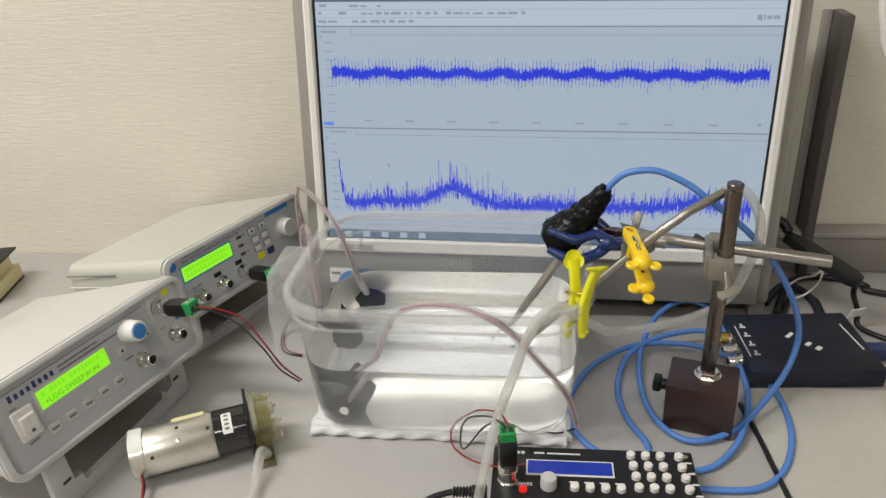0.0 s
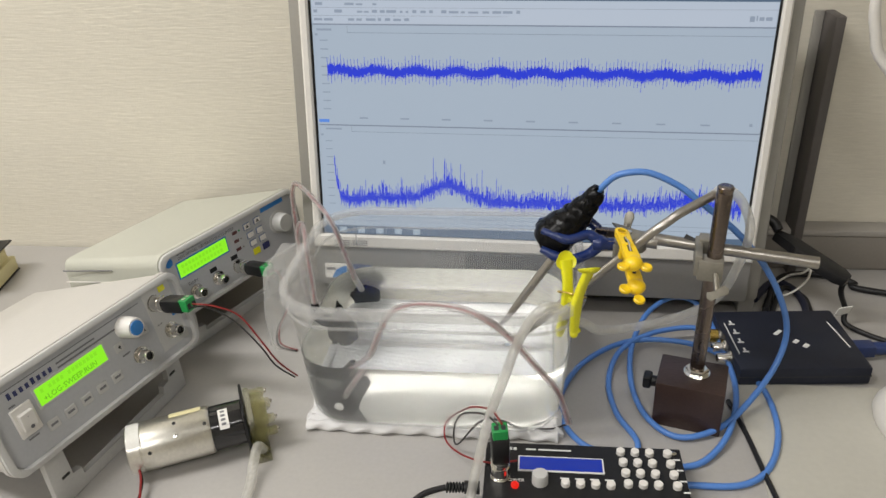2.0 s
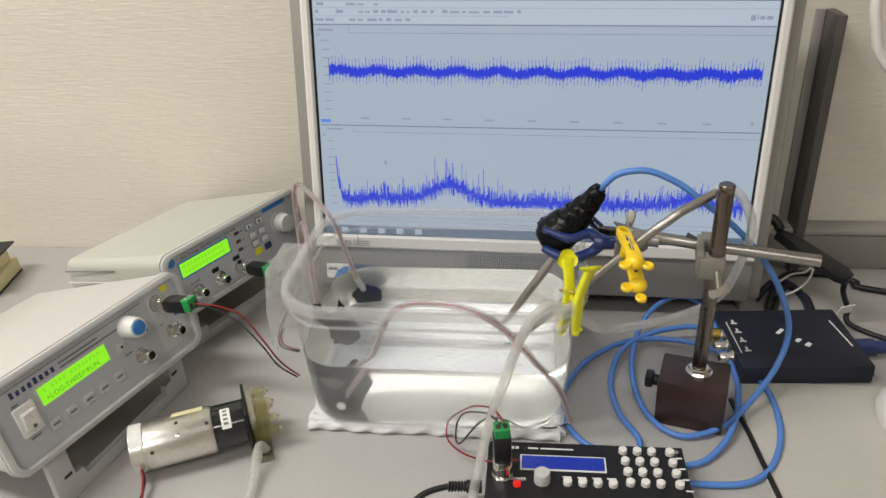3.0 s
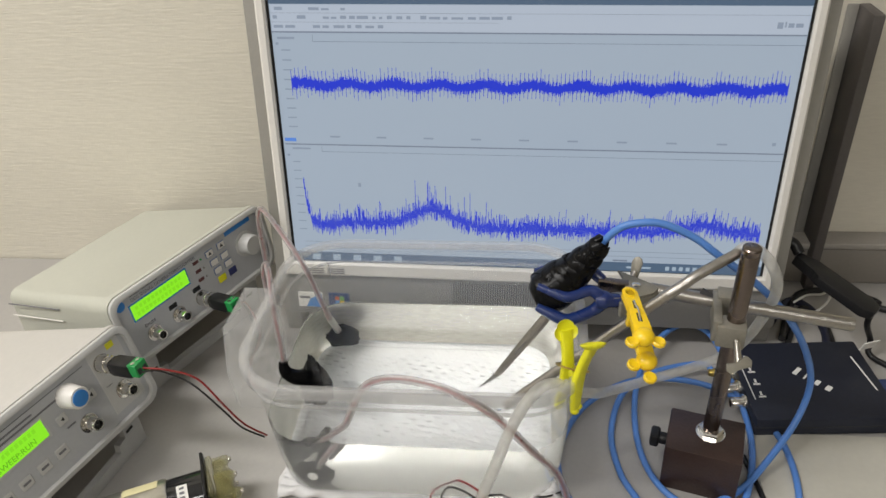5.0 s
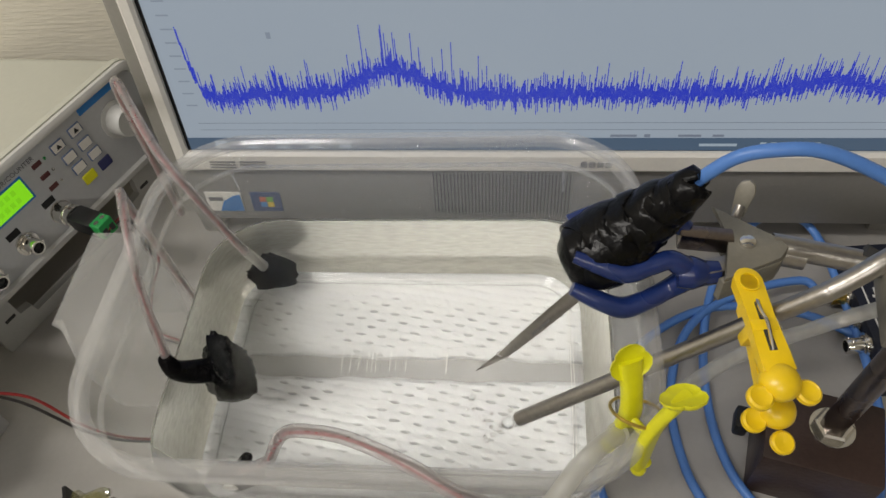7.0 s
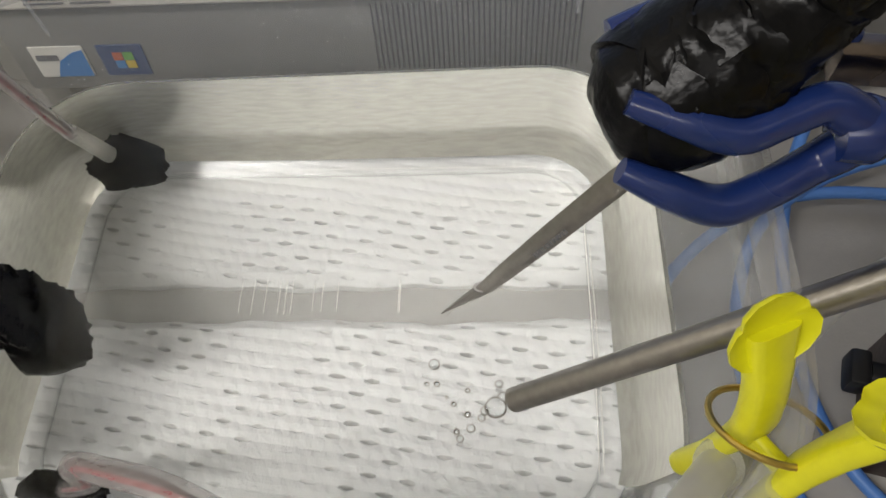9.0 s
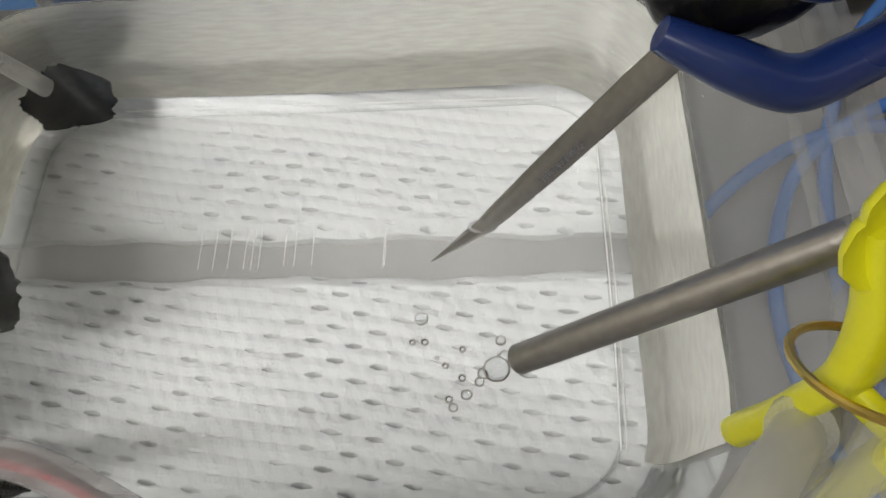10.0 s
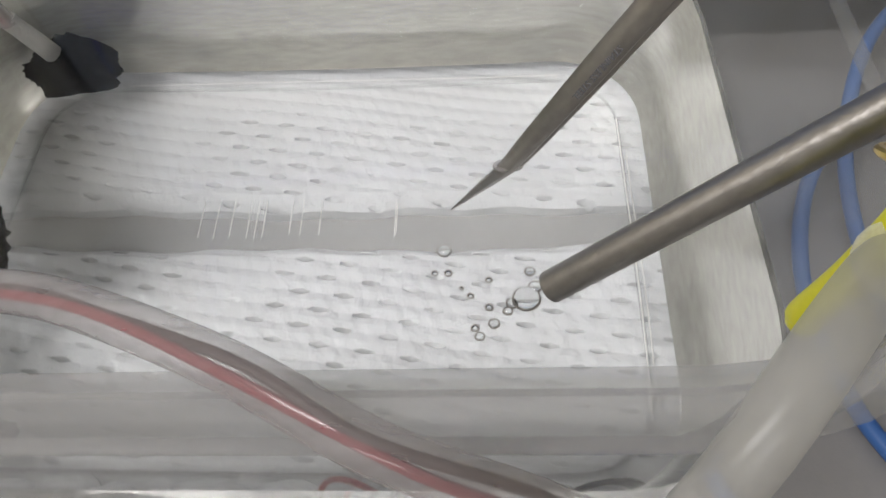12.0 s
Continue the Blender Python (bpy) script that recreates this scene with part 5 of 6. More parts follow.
def build_tweezers():
    root = thing("tweezers", 0, 0, 0, "steel tweezers with the tips dipping in the water", "tweezers")
    top, dip = Vector((0.0300, 0.6583, 0.1560)), Vector((-0.0150, 0.6562, 0.0860))
    d = (dip - top).normalized()
    tip = dip + d * 0.0265
    w = d.cross(Vector((-0.15, -0.55, 0.8))).normalized()
    nrm = w.cross(d).normalized()
    for s, name in ((1, "upper_arm"), (-1, "lower_arm")):
        loops = []
        slim = 0.98 if s > 0 else 1.08
        for f, half in ((0.0, 0.0027), (0.2, 0.0031), (0.45, 0.0030), (0.68, 0.0025), (0.84, 0.0016), (0.95, 0.0007), (1.0, 0.0003)):
            half *= slim
            c = top + (tip - top) * f + nrm * s * (0.0016 * (1 - f) + 0.0005)
            dome = min(0.0005, half * 0.4)
            loops.append([c + w * half, c + w * half * 0.6 + nrm * (0.0005 + dome * 0.7), c + nrm * (0.0005 + dome), c - w * half * 0.6 + nrm * (0.0005 + dome * 0.7), c - w * half, c - w * half - nrm * 0.0006, c + w * half - nrm * 0.0006])
        arm = part(name, loft(loops), M_STEEL, root, "pointed steel blade")
    rim_pts = [dip + Vector((0.0034 * math.cos(k * math.tau / 20), 0.0016 * math.sin(k * math.tau / 20), 0.0003)) for k in range(20)]
    part("meniscus", sweep(rim_pts, 0.0005, 8, raw=True, closed=True), M_CLEAR_TUBE, root, "water drawn up round the blades")
    m = frame_of(top + (tip - top) * 0.36 + nrm * 0.0033 - w * 0.001, d, nrm.cross(d), nrm)
    part("stamped_word", text_mesh("STAINLESS STEEL", 0.0021, m), M_GREY_INK, root, smooth=False)
    return root


build_tweezers()

# ---- steel pipe and hoses ----
ob = part("steel_pipe", sweep([(-0.0068, 0.6195, 0.0886), (0.0460, 0.6200, 0.1407), (0.0960, 0.6206, 0.1900), (0.1040, 0.6212, 0.1972), (0.1130, 0.6240, 0.2030), (0.1220, 0.6275, 0.2085), (0.1490, 0.6380, 0.2200)], 0.0036, 20, 8), M_STEEL)
tagged(ob, "thin steel pipe reaching down to the water", "pipe")
ob = part("hose", sweep([(0.1450, 0.6380, 0.2168), (0.1540, 0.6390, 0.2235), (0.1670, 0.6350, 0.2150), (0.1800, 0.6450, 0.1850), (0.1790, 0.6590, 0.1450), (0.1720, 0.6760, 0.1050), (0.1500, 0.6780, 0.0850), (0.1050, 0.6620, 0.0800), (0.0680, 0.6310, 0.0950), (0.0520, 0.6060, 0.1180), (0.0400, 0.5960, 0.1300), (0.0290, 0.5850, 0.1460), (0.0175, 0.5720, 0.1530), (0.0070, 0.5600, 0.1470), (-0.0020, 0.5530, 0.1300), (-0.0100, 0.5500, 0.1050), (-0.0220, 0.5420, 0.0700), (-0.0330, 0.5130, 0.0300), (-0.0380, 0.4700, 0.0100), (-0.0450, 0.3800, 0.0085), (-0.05, 0.25, 0.0085)], 0.0038, 16), M_HOSE)
tagged(ob, "milky silicone hose pegged to the tub rim", "hose")
part("collar", sweep([(0.0370, 0.5933, 0.1345), (0.0325, 0.5886, 0.1425)], 0.0050, 16, raw=True), M_HOSE, ob)

# ---- pegs ----
def petal_head(centre, n, size, thick=0.0042, petals=3, tip=(0, 0, 1)):
    """A scalloped scoop of rounded petals, cupped towards n, its middle petal along tip."""
    n = Vector(n).normalized()
    v = (Vector(tip) - n * n.dot(Vector(tip))).normalized()
    u = v.cross(n)
    own = bmesh.new()
    rings, sides = [], 48
    for f, lift in ((0.0, 0.04), (0.45, 0.06), (0.80, 0.13), (0.97, 0.20), (1.0, 0.22), (0.99, 0.12), (0.80, -0.06), (0.45, -0.20), (0.0, -0.26)):
        ring = []
        for k in range(sides):
            a = k * math.tau / sides
            r = size * f * (0.80 + 0.20 * abs(math.cos(petals * (a - math.pi / 2) / 2)) ** 0.8 + 0.015 * math.cos(a * 16))
            ring.append(own.verts.new(Vector(centre) + u * r * math.cos(a) + v * r * math.sin(a) * 0.92 + n * size * lift))
        rings.append(ring)
    for r, q in zip(rings, rings[1:]):
        for k in range(sides):
            own.faces.new((r[k], r[(k + 1) % sides], q[(k + 1) % sides], q[k]))
    bmesh.ops.remove_doubles(own, verts=own.verts, dist=0.00002)
    return own


def build_lime_peg():
    root = thing("clothes_peg", 0, 0, 0, "lime yellow plastic peg clipped on the tub rim", "peg")
    def arm(pts, radii, across):
        return part("arm", strip(pts, radii, 0.0027, across), M_CLIP_LIME, root)
    a = arm([(0.0346, 0.6022, 0.1790), (0.0352, 0.6000, 0.1740), (0.0360, 0.5970, 0.1680), (0.0366, 0.5945, 0.1600), (0.0366, 0.5935, 0.1510), (0.0345, 0.5945, 0.1320), (0.0322, 0.5960, 0.1180), (0.0320, 0.5962, 0.1150)], [0.0050, 0.0048, 0.0042, 0.0042, 0.0048, 0.0040, 0.0034, 0.0030], (0.88, 0.42, -0.1))
    b = arm([(0.0515, 0.5862, 0.1790), (0.0500, 0.5862, 0.1740), (0.0475, 0.5860, 0.1670), (0.0450, 0.5855, 0.1580), (0.0435, 0.5850, 0.1500), (0.0428, 0.5845, 0.1380), (0.0424, 0.5840, 0.1275), (0.0423, 0.5838, 0.1240)], [0.0050, 0.0050, 0.0045, 0.0045, 0.0052, 0.0044, 0.0036, 0.0032], (0.72, 0.68, 0.1))
    part("petal_head", petal_head((0.0344, 0.6018, 0.1785), (0.30, -0.80, 0.42), 0.0086), M_CLIP_LIME, a)
    part("petal_head", petal_head((0.0520, 0.5862, 0.1785), (-0.10, 0.55, 0.80), 0.0092, tip=(0.75, -0.35, 0.5)), M_CLIP_LIME, b)
    for q, r, o in (((0.0318, 0.5960, 0.1145), 0.0030, a), ((0.0422, 0.5830, 0.1235), 0.0034, b), ((0.0450, 0.5850, 0.1255), 0.0026, b)):
        part("bead", lump(q, (r, r, r), 2, 0.05, 2), M_CLIP_LIME, o)
    part("bridge", strip([(0.0366, 0.5935, 0.1500), (0.0400, 0.5892, 0.1495), (0.0435, 0.5852, 0.1490)], [0.0028, 0.0026, 0.0028], 0.0016, (0, 0, 1)), M_CLIP_LIME, root)
    m = Matrix.Translation((0.0400, 0.5935, 0.1530)) @ Matrix.Rotation(radians(-35), 4, "X") @ Matrix.Rotation(radians(12), 4, "Y")
    part("spring_ring", sweep([m @ Vector((0.0112 * math.cos(k * math.tau / 28), 0.0112 * math.sin(k * math.tau / 28), 0.0)) for k in range(28)], 0.0007, 8, raw=True, closed=True), M_BRASS, root, "yellowish steel spring ring")
    return root


build_lime_peg()

def build_gold_peg():
    """A peg of two slotted arms, each ending in a round belly with small paws."""
    root = thing("clothes_peg", 0, 0, 0, "golden yellow plastic peg clipped on the pipe", "peg")
    p0, p1 = Vector((0.0772, 0.6352, 0.1866)), Vector((0.0866, 0.5760, 0.1800))
    d = (p1 - p0).normalized()
    w = d.cross(Vector((0.12, 0.05, 1))).normalized()
    nrm = w.cross(d).normalized()
    if nrm.z < 0:
        nrm = -nrm
    G = frame_of(p0, d, nrm.cross(d), nrm)
    L = G @ pose(0.004, 0.0058, -0.0120, 0, 9, 0)

    def outline(grow=0.0):
        top = [(0.0050 + (0.0050 + grow) * math.cos(radians(a)), (0.0050 + grow) * math.sin(radians(a))) for a in range(90, 271, 15)]
        return top + [(0.020, -0.0046 - grow), (0.034, -0.0054 - grow), (0.041, -0.0060), (0.041, 0.0060), (0.034, 0.0054 + grow), (0.020, 0.0046 + grow)]

    def arm_of(M, paws, tail):
        arm = part("arm", prism(outline(), 0.0046, M, 0.0013), M_CLIP_GOLD, root)
        part("belly", lump(M @ Vector((0.0440, 0, 0.0012)), (0.0072, 0.0072, 0.0060), 4, 0.03, 3, turn=None), M_CLIP_GOLD, arm, "round belly")
        for x, y in paws:
            part("paw", lathe([(0.0036, -0.0016), (0.0046, -0.0008), (0.0046, 0.0010), (0.0038, 0.0018), (0.0030, 0.0012), (0.0001, 0.0010)], M @ pose(x, y, 0.0010), 22), M_CLIP_GOLD, arm, "small round paw")
        if tail:
            part("paw", lathe([(0.0036, -0.0016), (0.0044, -0.0008), (0.0044, 0.0010), (0.0036, 0.0018), (0.0001, 0.0010)], M @ pose(0.0555, 0.0004, -0.001), 22), M_CLIP_GOLD, arm, "small round paw")
        return arm

    arm = arm_of(G, ((0.0485, 0.0088), (0.0490, -0.0088)), False)
    low = arm_of(L, ((0.0470, -0.0092),), True)
    part("rim", prism(outline(0.0004), 0.0008, G @ Matrix.Translation((0, 0, 0.0040)), 0.0003), M_CLIP_GOLD, arm)
    part("slot", prism([(0.0135, 0.0010), (0.0145, -0.0010), (0.0335, -0.0014), (0.0335, 0.0014)], 0.0003, G @ Matrix.Translation((0, 0, 0.0048))), M_DARK, arm, smooth=False)
    part("slot", prism([(0.0135, 0.0010), (0.0145, -0.0010), (0.0335, -0.0014), (0.0335, 0.0014)], 0.0003, L @ Matrix.Translation((0, 0, 0.0045))), M_DARK, low, smooth=False)
    part("cup", lathe([(0.0040, 0), (0.0040, 0.0007), (0.0033, 0.0007), (0.0032, 0.0001), (0.0001, 0.0001)], G @ pose(0.0058, 0, 0.0047), 24), M_CLIP_GOLD, arm)
    part("spring", sweep([G @ Vector((0.0135, 0.0004, 0.0046)), G @ Vector((0.019, -0.0003, 0.0062)), G @ Vector((0.024, 0.0003, 0.0066)), G @ Vector((0.0335, -0.0002, 0.0046))], 0.0007, 8), M_CHROME, root, "bright steel spring")
    part("pivot", box(0.021, 0.026, -0.0048, 0.0048, -0.0085, 0.0053, 0.001, 2, None, G), M_CLIP_GOLD, root)
    part("spring_ring", sweep([G @ Vector((0.024 + 0.0068 * math.cos(k * math.tau / 24), 0.0062, -0.0040 + 0.0068 * math.sin(k * math.tau / 24))) for k in range(24)], 0.0008, 8, raw=True, closed=True), M_CHROME, root)
    return root


build_gold_peg()

# ---- blue signal cable ----
lead = thing("signal_cable", 0, 0, 0, "long blue signal cable coiled loosely on the desk", "cable")
pts = [(0.0587, 0.6622, 0.2070), (0.0720, 0.6615, 0.2225), (0.0860, 0.6600, 0.2280), (0.1020, 0.6590, 0.2275), (0.1230, 0.6560, 0.2185), (0.1380, 0.6525, 0.2080), (0.1710, 0.6550, 0.1800), (0.2000, 0.6640, 0.1450), (0.2230, 0.6730, 0.1050), (0.2350, 0.6770, 0.0680), (0.2270, 0.6650, 0.0400), (0.2030, 0.6400, 0.0200), (0.1730, 0.6120, 0.0110), (0.1370, 0.6000, 0.0080), (0.1130, 0.6220, 0.0080), (0.1030, 0.6660, 0.0090), (0.1080, 0.7230, 0.0120), (0.1280, 0.7740, 0.0200), (0.1590, 0.8020, 0.0240), (0.1860, 0.7950, 0.0180), (0.1960, 0.7370, 0.0120), (0.1960, 0.6660, 0.0130), (0.1810, 0.6110, 0.0120), (0.1590, 0.5790, 0.0080), (0.1370, 0.5660, 0.0070), (0.1050, 0.5660, 0.0070), (0.0750, 0.5760, 0.0070), (0.0530, 0.5880, 0.0070), (0.0380, 0.6160, 0.0070), (0.0380, 0.6560, 0.0070), (0.0620, 0.7030, 0.0090), (0.1070, 0.7320, 0.0140), (0.1610, 0.7310, 0.0150), (0.2010, 0.7130, 0.0090), (0.2220, 0.6730, 0.0080), (0.2220, 0.6190, 0.0080), (0.2060, 0.5740, 0.0070), (0.1800, 0.5500, 0.0070), (0.1420, 0.5460, 0.0070), (0.1200, 0.5500, 0.0068), (0.1010, 0.5720, 0.0068), (0.1000, 0.5960, 0.0070), (0.0860, 0.6290, 0.0070), (0.0820, 0.6730, 0.0080), (0.0960, 0.7170, 0.0120), (0.1270, 0.7400, 0.0180), (0.1690, 0.7510, 0.0200), (0.1790, 0.7430, 0.0165)]
part("sheath", sweep(pts, 0.0027, 12, 7), M_BLUE_CABLE, lead)
end = Vector((0.1790, 0.7430, 0.0165))
out = (Vector((0.1960, 0.7434, 0.0162)) - end).normalized()
part("end_plug", lathe([(0.0032, -0.004), (0.0040, 0.0), (0.0040, 0.007), (0.0066, 0.0075), (0.0066, 0.0150), (0.0055, 0.0155)], frame_of(end, out.cross(Vector((0, 0, 1))).normalized(), out.cross(out.cross(Vector((0, 0, 1)))).normalized() * -1, out), 20), M_BRASS, lead, "gold-plated end plug")

# ---- sensors in the tub ----
def sensor_tube(name, label, pts, r, wires=True, twist=0.0):
    root = thing(name, 0, 0, 0, label, "sensor lead", "sensor leads of the tub")
    part("sleeve", sweep(pts, r, 14, 8), M_CLEAR_TUBE, root)
    if wires:
        path = smooth_path(pts, 8)
        for k, mat in enumerate((M_PINK_WIRE, M_BROWN_WIRE)):
            off = [p + Vector((0.24 * r * math.cos(0.5 * i + 3.1 * k), 0.24 * r * (1 if k else -1), 0.24 * r * math.sin(0.16 * i + 3.1 * k))) for i, p in enumerate(path)]
            part("wire", sweep(off, r * 0.23, 8, raw=True), mat, root)
    return root


sensor_tube("sensor_lead", "clear tube with two wires going to a putty sensor", [(-0.252, 0.800, 0.030), (-0.251, 0.800, 0.080), (-0.2495, 0.7990, 0.130), (-0.2455, 0.7955, 0.1530), (-0.2378, 0.7880, 0.1600), (-0.2160, 0.7580, 0.1620), (-0.1935, 0.7290, 0.1570), (-0.1820, 0.7210, 0.1410), (-0.1745, 0.7212, 0.1110), (-0.1685, 0.7225, 0.0850)], 0.0027)
sensor_tube("sensor_lead", "clear tube with two wires going to a putty sensor", [(-0.2200, 0.7250, 0.030), (-0.2210, 0.7230, 0.080), (-0.2200, 0.7190, 0.125), (-0.2165, 0.7140, 0.1460), (-0.2100, 0.7065, 0.1548), (-0.2025, 0.6900, 0.1535), (-0.1920, 0.6600, 0.1360), (-0.1835, 0.6390, 0.1060)], 0.0026)
sensor_tube("sensor_lead", "clear tube with two wires arching over the tub rim", [(-0.1530, 0.6010, 0.0420), (-0.1450, 0.5990, 0.0560), (-0.1280, 0.5965, 0.0830), (-0.1140, 0.5925, 0.1165), (-0.1040, 0.5900, 0.1335), (-0.0920, 0.5865, 0.1425), (-0.0740, 0.5815, 0.1480), (-0.0480, 0.5695, 0.1535), (-0.0290, 0.5595, 0.1530), (-0.0110, 0.5570, 0.1410), (0.0120, 0.5560, 0.1130), (0.0310, 0.5640, 0.0800), (0.0405, 0.5660, 0.0480)], 0.0030)

def putty_lump(centre, size, seed, turn=None, bm=None):
    """A kneaded lump with flattened thumb marks and torn edges."""
    own = bmesh.new()
    bmesh.ops.create_icosphere(own, subdivisions=5, radius=1)
    off = Vector((seed * 3.1, seed * 1.7, seed * 0.9))
    rng = random.Random(seed)
    flats = [(Vector((rng.uniform(-1, 1), rng.uniform(-1, 1), rng.uniform(-1, 1))).normalized(), rng.uniform(0.74, 0.95)) for _ in range(8)]
    for v in own.verts:
        p = v.co.normalized()
        k = 1 + 0.32 * noise.noise(p * 1.7 + off) + 0.20 * noise.noise(p * 4.5 + off) + 0.13 * noise.noise(p * 11 + off) + 0.05 * noise.noise(p * 26 + off)
        for way, depth in flats:
            h = p.dot(way) * k
            if h > depth:
                k *= (depth + (h - depth) * 0.25) / h
        v.co = Vector((p.x * size[0] * k, p.y * size[1] * k, p.z * size[2] * k))
    if turn is not None:
        own.transform(turn)
    bmesh.ops.translate(own, verts=own.verts, vec=Vector(centre))
    return merge(bm, own)


ob = part("putty_sensor", putty_lump((-0.1605, 0.7285, 0.0425), (0.0150, 0.0110, 0.0145), 3), M_PUTTY)
tagged(ob, "black putty sensor lump held in the tub water", "sensor", "putty sensors")
part("white_collar", sweep([(-0.1690, 0.7230, 0.0870), (-0.1640, 0.7270, 0.0540)], [0.0031, 0.0034], 14, raw=True), M_HOSE, ob, "white shrink collar")
bm = putty_lump((-0.1650, 0.6485, 0.0690), (0.0115, 0.0185, 0.0310), 9, Matrix.Rotation(radians(28), 4, "Z"))
sweep([(-0.1840, 0.6380, 0.1085), (-0.1825, 0.6375, 0.0980), (-0.1765, 0.6400, 0.0910), (-0.1685, 0.6440, 0.0860)], [0.0034, 0.0052, 0.0064, 0.0072], 12, 6, bm=bm)
ob = part("putty_sensor", bm, M_PUTTY)
tagged(ob, "long black putty sensor hung over the water", "sensor", "putty sensors")
bm = putty_lump((-0.1575, 0.6015, 0.0340), (0.0150, 0.0066, 0.0142), 7)
sweep([(-0.1530, 0.6030, 0.0400), (-0.1445, 0.6030, 0.0630)], [0.0045, 0.0032], 10, raw=True, bm=bm)
ob = part("putty_sensor", bm, M_PUTTY)
tagged(ob, "round black putty sensor with a white nut, under water", "sensor", "putty sensors")
part("nut", lathe([(0.0042, 0), (0.0042, 0.003), (0.0024, 0.0031)], pose(-0.1575, 0.5970, 0.0340, 90), 6), M_LABEL, ob, "white hexagon nut")

# ---- loose wires ----
def wire_pair(label, a, b, r=0.0008):
    root = thing("wire_pair", 0, 0, 0, label, "wire", "red and black wires")
    part("red_wire", sweep(a, r, 8), M_RED_WIRE, root, "red wire")
    part("black_wire", sweep(b, r, 8), M_BLACK_WIRE, root, "black wire")


t2 = F2 @ Vector((-0.0250, -0.0177, 0.0500))
a = [t2 + Vector((0.0, 0.001, 0.0)), (-0.2640, 0.6100, 0.1220), (-0.2450, 0.6140, 0.1100), (-0.2280, 0.6110, 0.0860), (-0.2180, 0.6160, 0.0600), (-0.2060, 0.6250, 0.0380)]
b = [t2 + Vector((0.0, -0.003, -0.001)), (-0.2720, 0.6110, 0.1200), (-0.2510, 0.6130, 0.1060), (-0.2300, 0.6100, 0.0820), (-0.2210, 0.6160, 0.0560), (-0.2080, 0.6240, 0.0370)]
wire_pair("red and black wires hanging from the white generator's plug", a, b)
t1 = F1 @ Vector((-0.0968, -0.0510, 0.0500))
a = [t1, (-0.2690, 0.7740, 0.0600), (-0.2550, 0.7590, 0.0350), (-0.2660, 0.7460, 0.0080), (-0.2560, 0.7180, 0.0060), (-0.2350, 0.7080, 0.0060)]
b = [t1 + Vector((0, -0.003, 0)), (-0.2690, 0.7690, 0.0600), (-0.2570, 0.7540, 0.0340), (-0.2680, 0.7430, 0.0070), (-0.2570, 0.7140, 0.0060), (-0.2350, 0.7060, 0.0060)]
wire_pair("red and black wires hanging from the ivory generator's plug", a, b)
a = [(-0.0110, 0.5200, 0.0840), (-0.0220, 0.5520, 0.0700), (-0.0430, 0.5830, 0.0450), (-0.0620, 0.5930, 0.0250), (-0.0630, 0.5760, 0.0150), (-0.0460, 0.5530, 0.0200), (-0.0210, 0.5300, 0.0350), (0.0000, 0.5330, 0.0360)]
b = [(-0.0140, 0.5190, 0.0840), (-0.0270, 0.5520, 0.0650), (-0.0480, 0.5800, 0.0400), (-0.0560, 0.5850, 0.0200), (-0.0520, 0.5700, 0.0150), (-0.0280, 0.5630, 0.0500), (-0.0010, 0.5920, 0.0200), (0.0250, 0.5980, 0.0120), (0.0420, 0.6080, 0.0100)]
wire_pair("red and black wires looping from the black box's plug", a, b)

# ---- right of the recorder ----
adapter = thing("usb_adapter", 0, 0, 0, "black cable adapter plugged in the computer's side", "adapter")
part("plug", sweep([(0.2445, 0.8360, 0.1060), (0.2570, 0.8320, 0.1020), (0.2620, 0.8250, 0.0950)], 0.0052, 12), M_BLACK, adapter)
A0, A1 = Vector((0.2610, 0.8260, 0.0940)), Vector((0.3200, 0.7720, 0.0700))
dd = (A1 - A0).normalized()
ss = dd.cross(Vector((0, 0, 1))).normalized()
AM = frame_of(A0, dd, ss, dd.cross(ss))
part("adapter_body", prism([(0, -0.005), (0.016, -0.011), (0.074, -0.011), (0.083, -0.006), (0.083, 0.006), (0.074, 0.011), (0.028, 0.011), (0.022, 0.005), (0, 0.005)], 0.010, AM, 0.0015), M_BLACK, adapter)
part("cord", sweep([AM @ Vector((0.080, 0.0, 0.005)), (0.3170, 0.7780, 0.0500), (0.3290, 0.7870, 0.0250), (0.3350, 0.7770, 0.0080), (0.40, 0.74, 0.0068), (0.55, 0.72, 0.0068)], 0.0028, 10), M_BLACK, adapter)
part("paper_tag", box(-0.008, 0.008, -0.0004, 0.0004, -0.006, 0.006, 0, 1, None, pose(0.318, 0.765, 0.036, 20, 0, 20)), M_LABEL, adapter, "white paper tag")
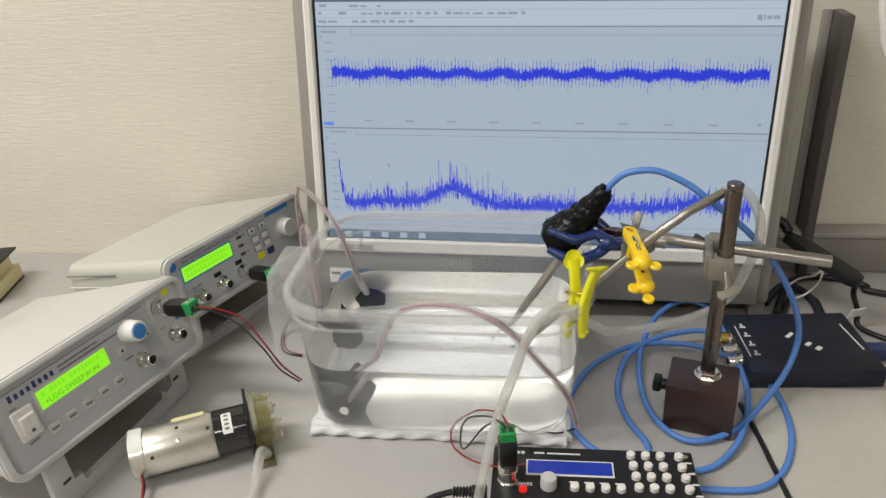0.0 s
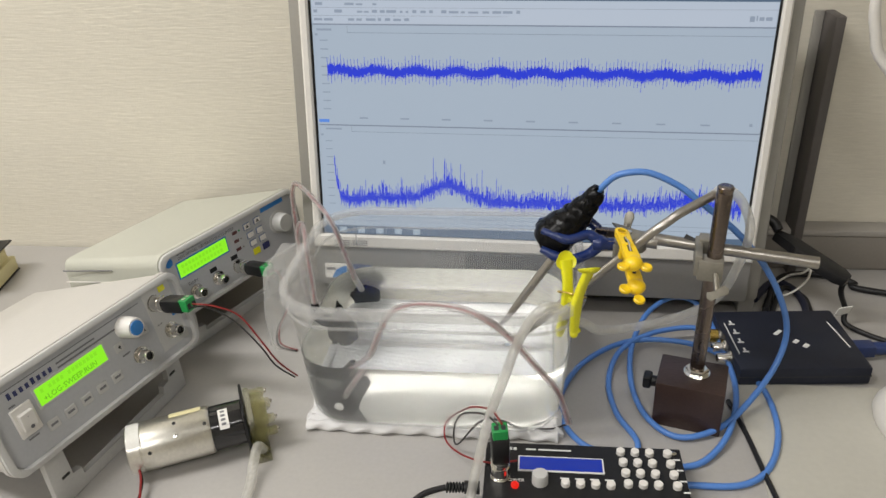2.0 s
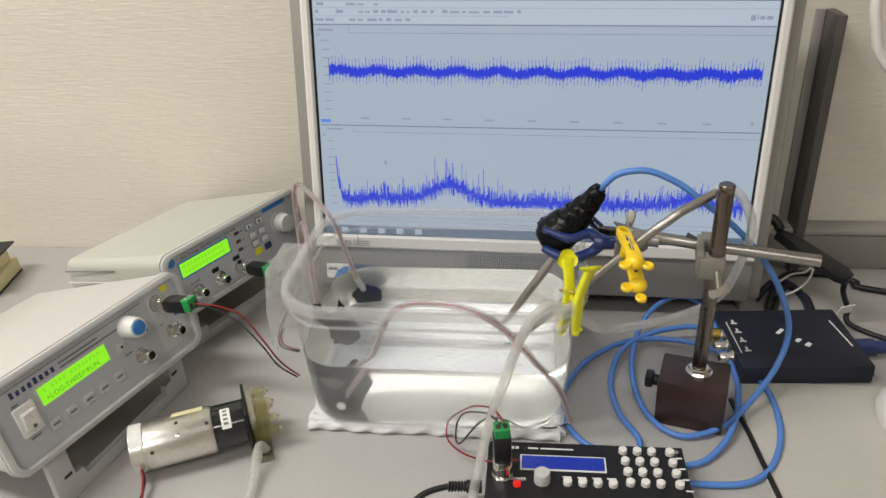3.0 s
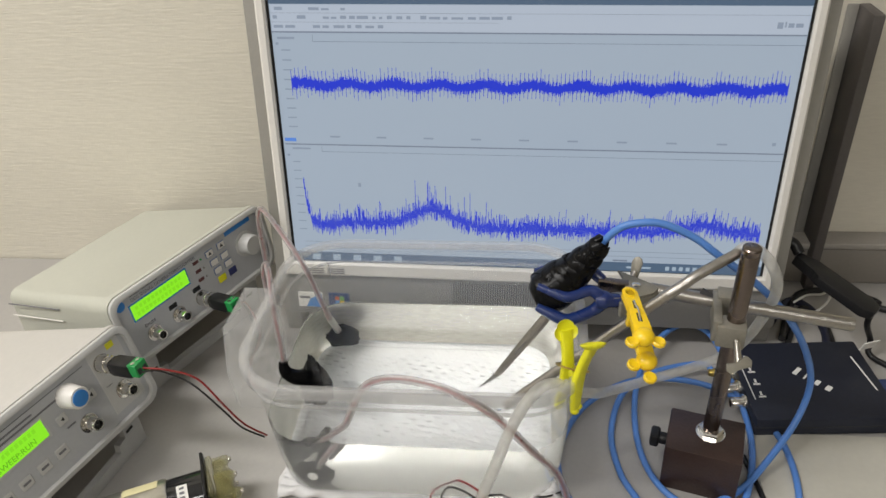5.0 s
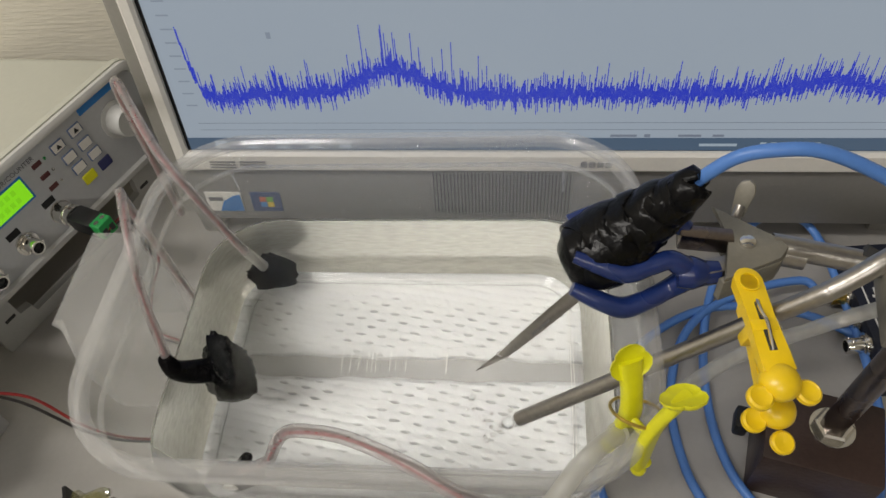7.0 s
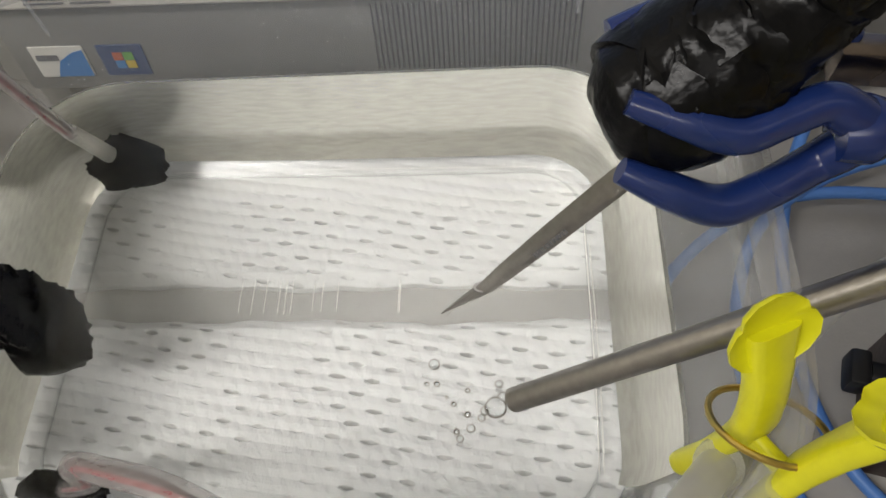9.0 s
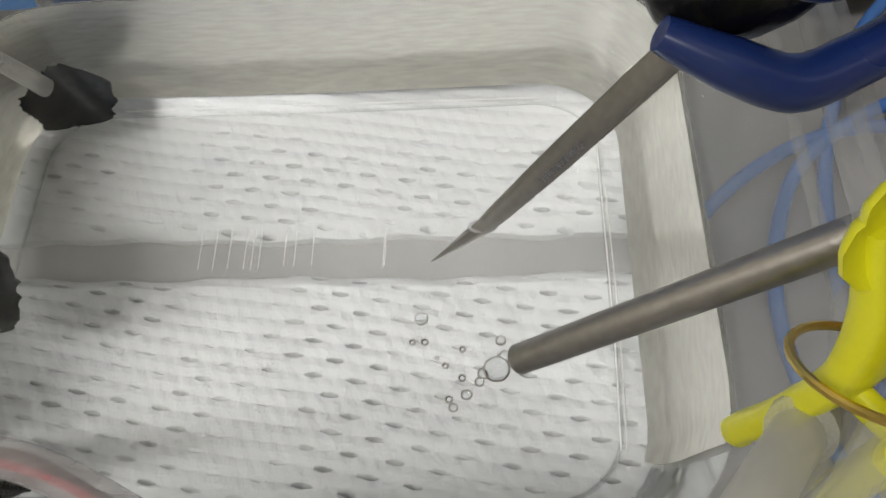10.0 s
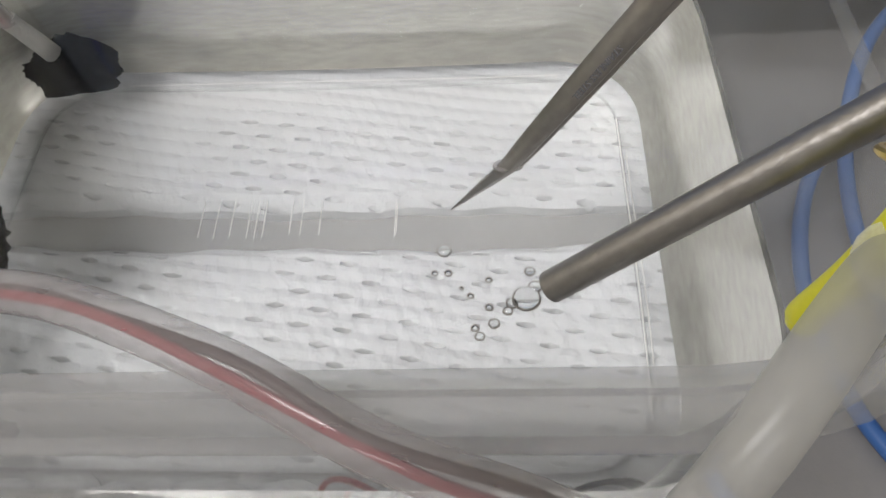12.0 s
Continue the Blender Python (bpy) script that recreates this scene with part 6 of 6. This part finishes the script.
for k, (pts, r, mat, lab) in enumerate((
    ([(0.255, 0.80, 0.012), (0.2910, 0.8770, 0.0080), (0.3360, 0.8850, 0.0080), (0.3670, 0.8690, 0.0080), (0.3830, 0.8510, 0.0080), (0.60, 0.80, 0.0080)], 0.0035, M_BLACK, "black power cable lying behind the recorder box"),
    ([(0.250, 0.825, 0.010), (0.2790, 0.8660, 0.0080), (0.2970, 0.8540, 0.0080), (0.3010, 0.8190, 0.0080), (0.292, 0.782, 0.0080)], 0.0040, material("black_blue_sheath", (0.012, 0.014, 0.03), 0.45), "dark cable lying behind the recorder box"),
    ([(0.262, 0.80, 0.008), (0.2880, 0.8540, 0.0080), (0.3040, 0.8360, 0.0080), (0.3040, 0.8130, 0.0080), (0.300, 0.776, 0.0080)], 0.0030, M_BLACK, "thin black cable behind the recorder box"),
    ([(0.2800, 0.8590, 0.0100), (0.2940, 0.8610, 0.0200), (0.3040, 0.8500, 0.0300), (0.3130, 0.8540, 0.0350), (0.3080, 0.8440, 0.0250), (0.2960, 0.8410, 0.0120), (0.2810, 0.8370, 0.0070)], 0.0012, M_LABEL, "thin white cable tie loop behind the recorder box"),
    ([(0.1880, 0.6540, 0.0060), (0.1940, 0.6130, 0.0060), (0.1970, 0.5730, 0.0070), (0.2000, 0.5410, 0.0070), (0.21, 0.44, 0.0068), (0.23, 0.30, 0.0068)], 0.0022, M_BLACK, "thin black cable running past the magnetic base"),
)):
    ob = part("cable", sweep(pts, r, 10), mat)
    tagged(ob, lab, "cable")

# book and mouse
book = thing("book", -0.655, 0.865, DESK, "thick yellow-paged book with a dark cover", "book", turn=-80)
part("cover", box(0, 0.075, -0.16, 0, 0, 0.002, 0.0005, 1), M_BLACK, book)
part("page_block", box(0.001, 0.073, -0.158, -0.001, 0.0021, 0.020, 0.001), M_PAPER, book, "yellowed page block")
part("page_block", box(0.008, 0.070, -0.158, -0.006, 0.0202, 0.042, 0.001), M_PAPER, book, "yellowed page block")
part("cover", box(0.004, 0.075, -0.16, 0.004, 0.0422, 0.0445, 0.0005, 1), M_BLACK, book)
mouse = thing("computer_mouse", 0.338, 0.618, DESK + 0.0016, "white computer mouse on the desk mat", "mouse", turn=12)
loops = []
for f, z in ((1.0, 0.0005), (1.04, 0.006), (1.0, 0.014), (0.88, 0.022), (0.66, 0.0285), (0.35, 0.032)):
    loops.append([(0.030 * f * math.cos(a * math.tau / 32), 0.050 * f * math.sin(a * math.tau / 32), z) for a in range(32)])
part("shell", loft(loops), M_WHITE, mouse)
part("seam", box(-0.0005, 0.0005, 0.012, 0.040, 0.0255, 0.0305), M_GREY_INK, mouse, smooth=False)
part("wheel", lathe([(0.006, -0.003), (0.006, 0.003)], pose(0, 0.024, 0.027, 0, 90, 0), 18), M_GREYPANEL, mouse)
lampcord = part("white_cable", sweep([(0.330, 0.80, 0.41), (0.3050, 0.80, 0.365), (0.2985, 0.80, 0.330), (0.3035, 0.80, 0.304), (0.3160, 0.80, 0.276), (0.370, 0.79, 0.225), (0.45, 0.78, 0.17), (0.55, 0.78, 0.09), (0.65, 0.80, 0.0105)], 0.0048, 14), M_WHITE)
tagged(lampcord, "thick white cable bowing down to the desk", "cable")

# ---- bubbles on the water ----
def bubble(x, y, r):
    ob = part("bubble", lathe([(r, 0.0003), (r * 0.96, r * 0.35), (r * 0.78, r * 0.65), (r * 0.45, r * 0.88), (r * 0.08, r * 0.97)], pose(x, y, WATER), 20), M_BUBBLE)
    # added steel ring imitates the dark outline that refraction gives a bubble
    part("outline_ring", sweep([(x + r * math.cos(k * math.tau / 24), y + r * math.sin(k * math.tau / 24), WATER + 0.0004) for k in range(24)], 0.00016 + r * 0.06, 6, raw=True, closed=True), M_STEEL, ob)
    ob.visible_shadow = False
    tagged(ob, "tiny clear air bubble afloat on the water", "bubble", "bubbles at the pipe mouth")


M_BUBBLE = water_material()
M_BUBBLE.name = "bubble_film"
M_BUBBLE.node_tree.nodes["Glass BSDF"].inputs["IOR"].default_value = 1.42
for x, y, r in ((-0.0300, 0.6310, 0.00149), (-0.0290, 0.6250, 0.00081), (-0.0320, 0.6250, 0.00068), (-0.0200, 0.6230, 0.00068), (-0.0260, 0.6210, 0.00041), (-0.0240, 0.6190, 0.00068), (-0.0120, 0.6180, 0.00284), (-0.0110, 0.6250, 0.00108), (-0.0150, 0.6170, 0.00122), (-0.0200, 0.6160, 0.00081), (-0.0160, 0.6150, 0.00095), (-0.0190, 0.6120, 0.00108), (-0.0230, 0.6110, 0.00081), (-0.0220, 0.6090, 0.00095), (-0.0100, 0.6210, 0.00135)):
    bubble(x, y, r)

# ---- ceiling lamps ----
for x, y in ((-1.15, 0.10), (-0.20, -1.25), (1.25, -0.2)):
    lamp = thing("ceiling_light", x, y, 1.8, "long white fluorescent ceiling light", "ceiling light", "ceiling lights")
    part("housing", box(-0.66, 0.66, -0.14, 0.14, -0.025, -0.0005, 0.003), M_CEILING, lamp)
    for s in (-0.06, 0.06):
        part("fluorescent_tube", rod((-0.61, s, -0.031), (0.61, s, -0.031), 0.0055, 12), M_LABEL, lamp)
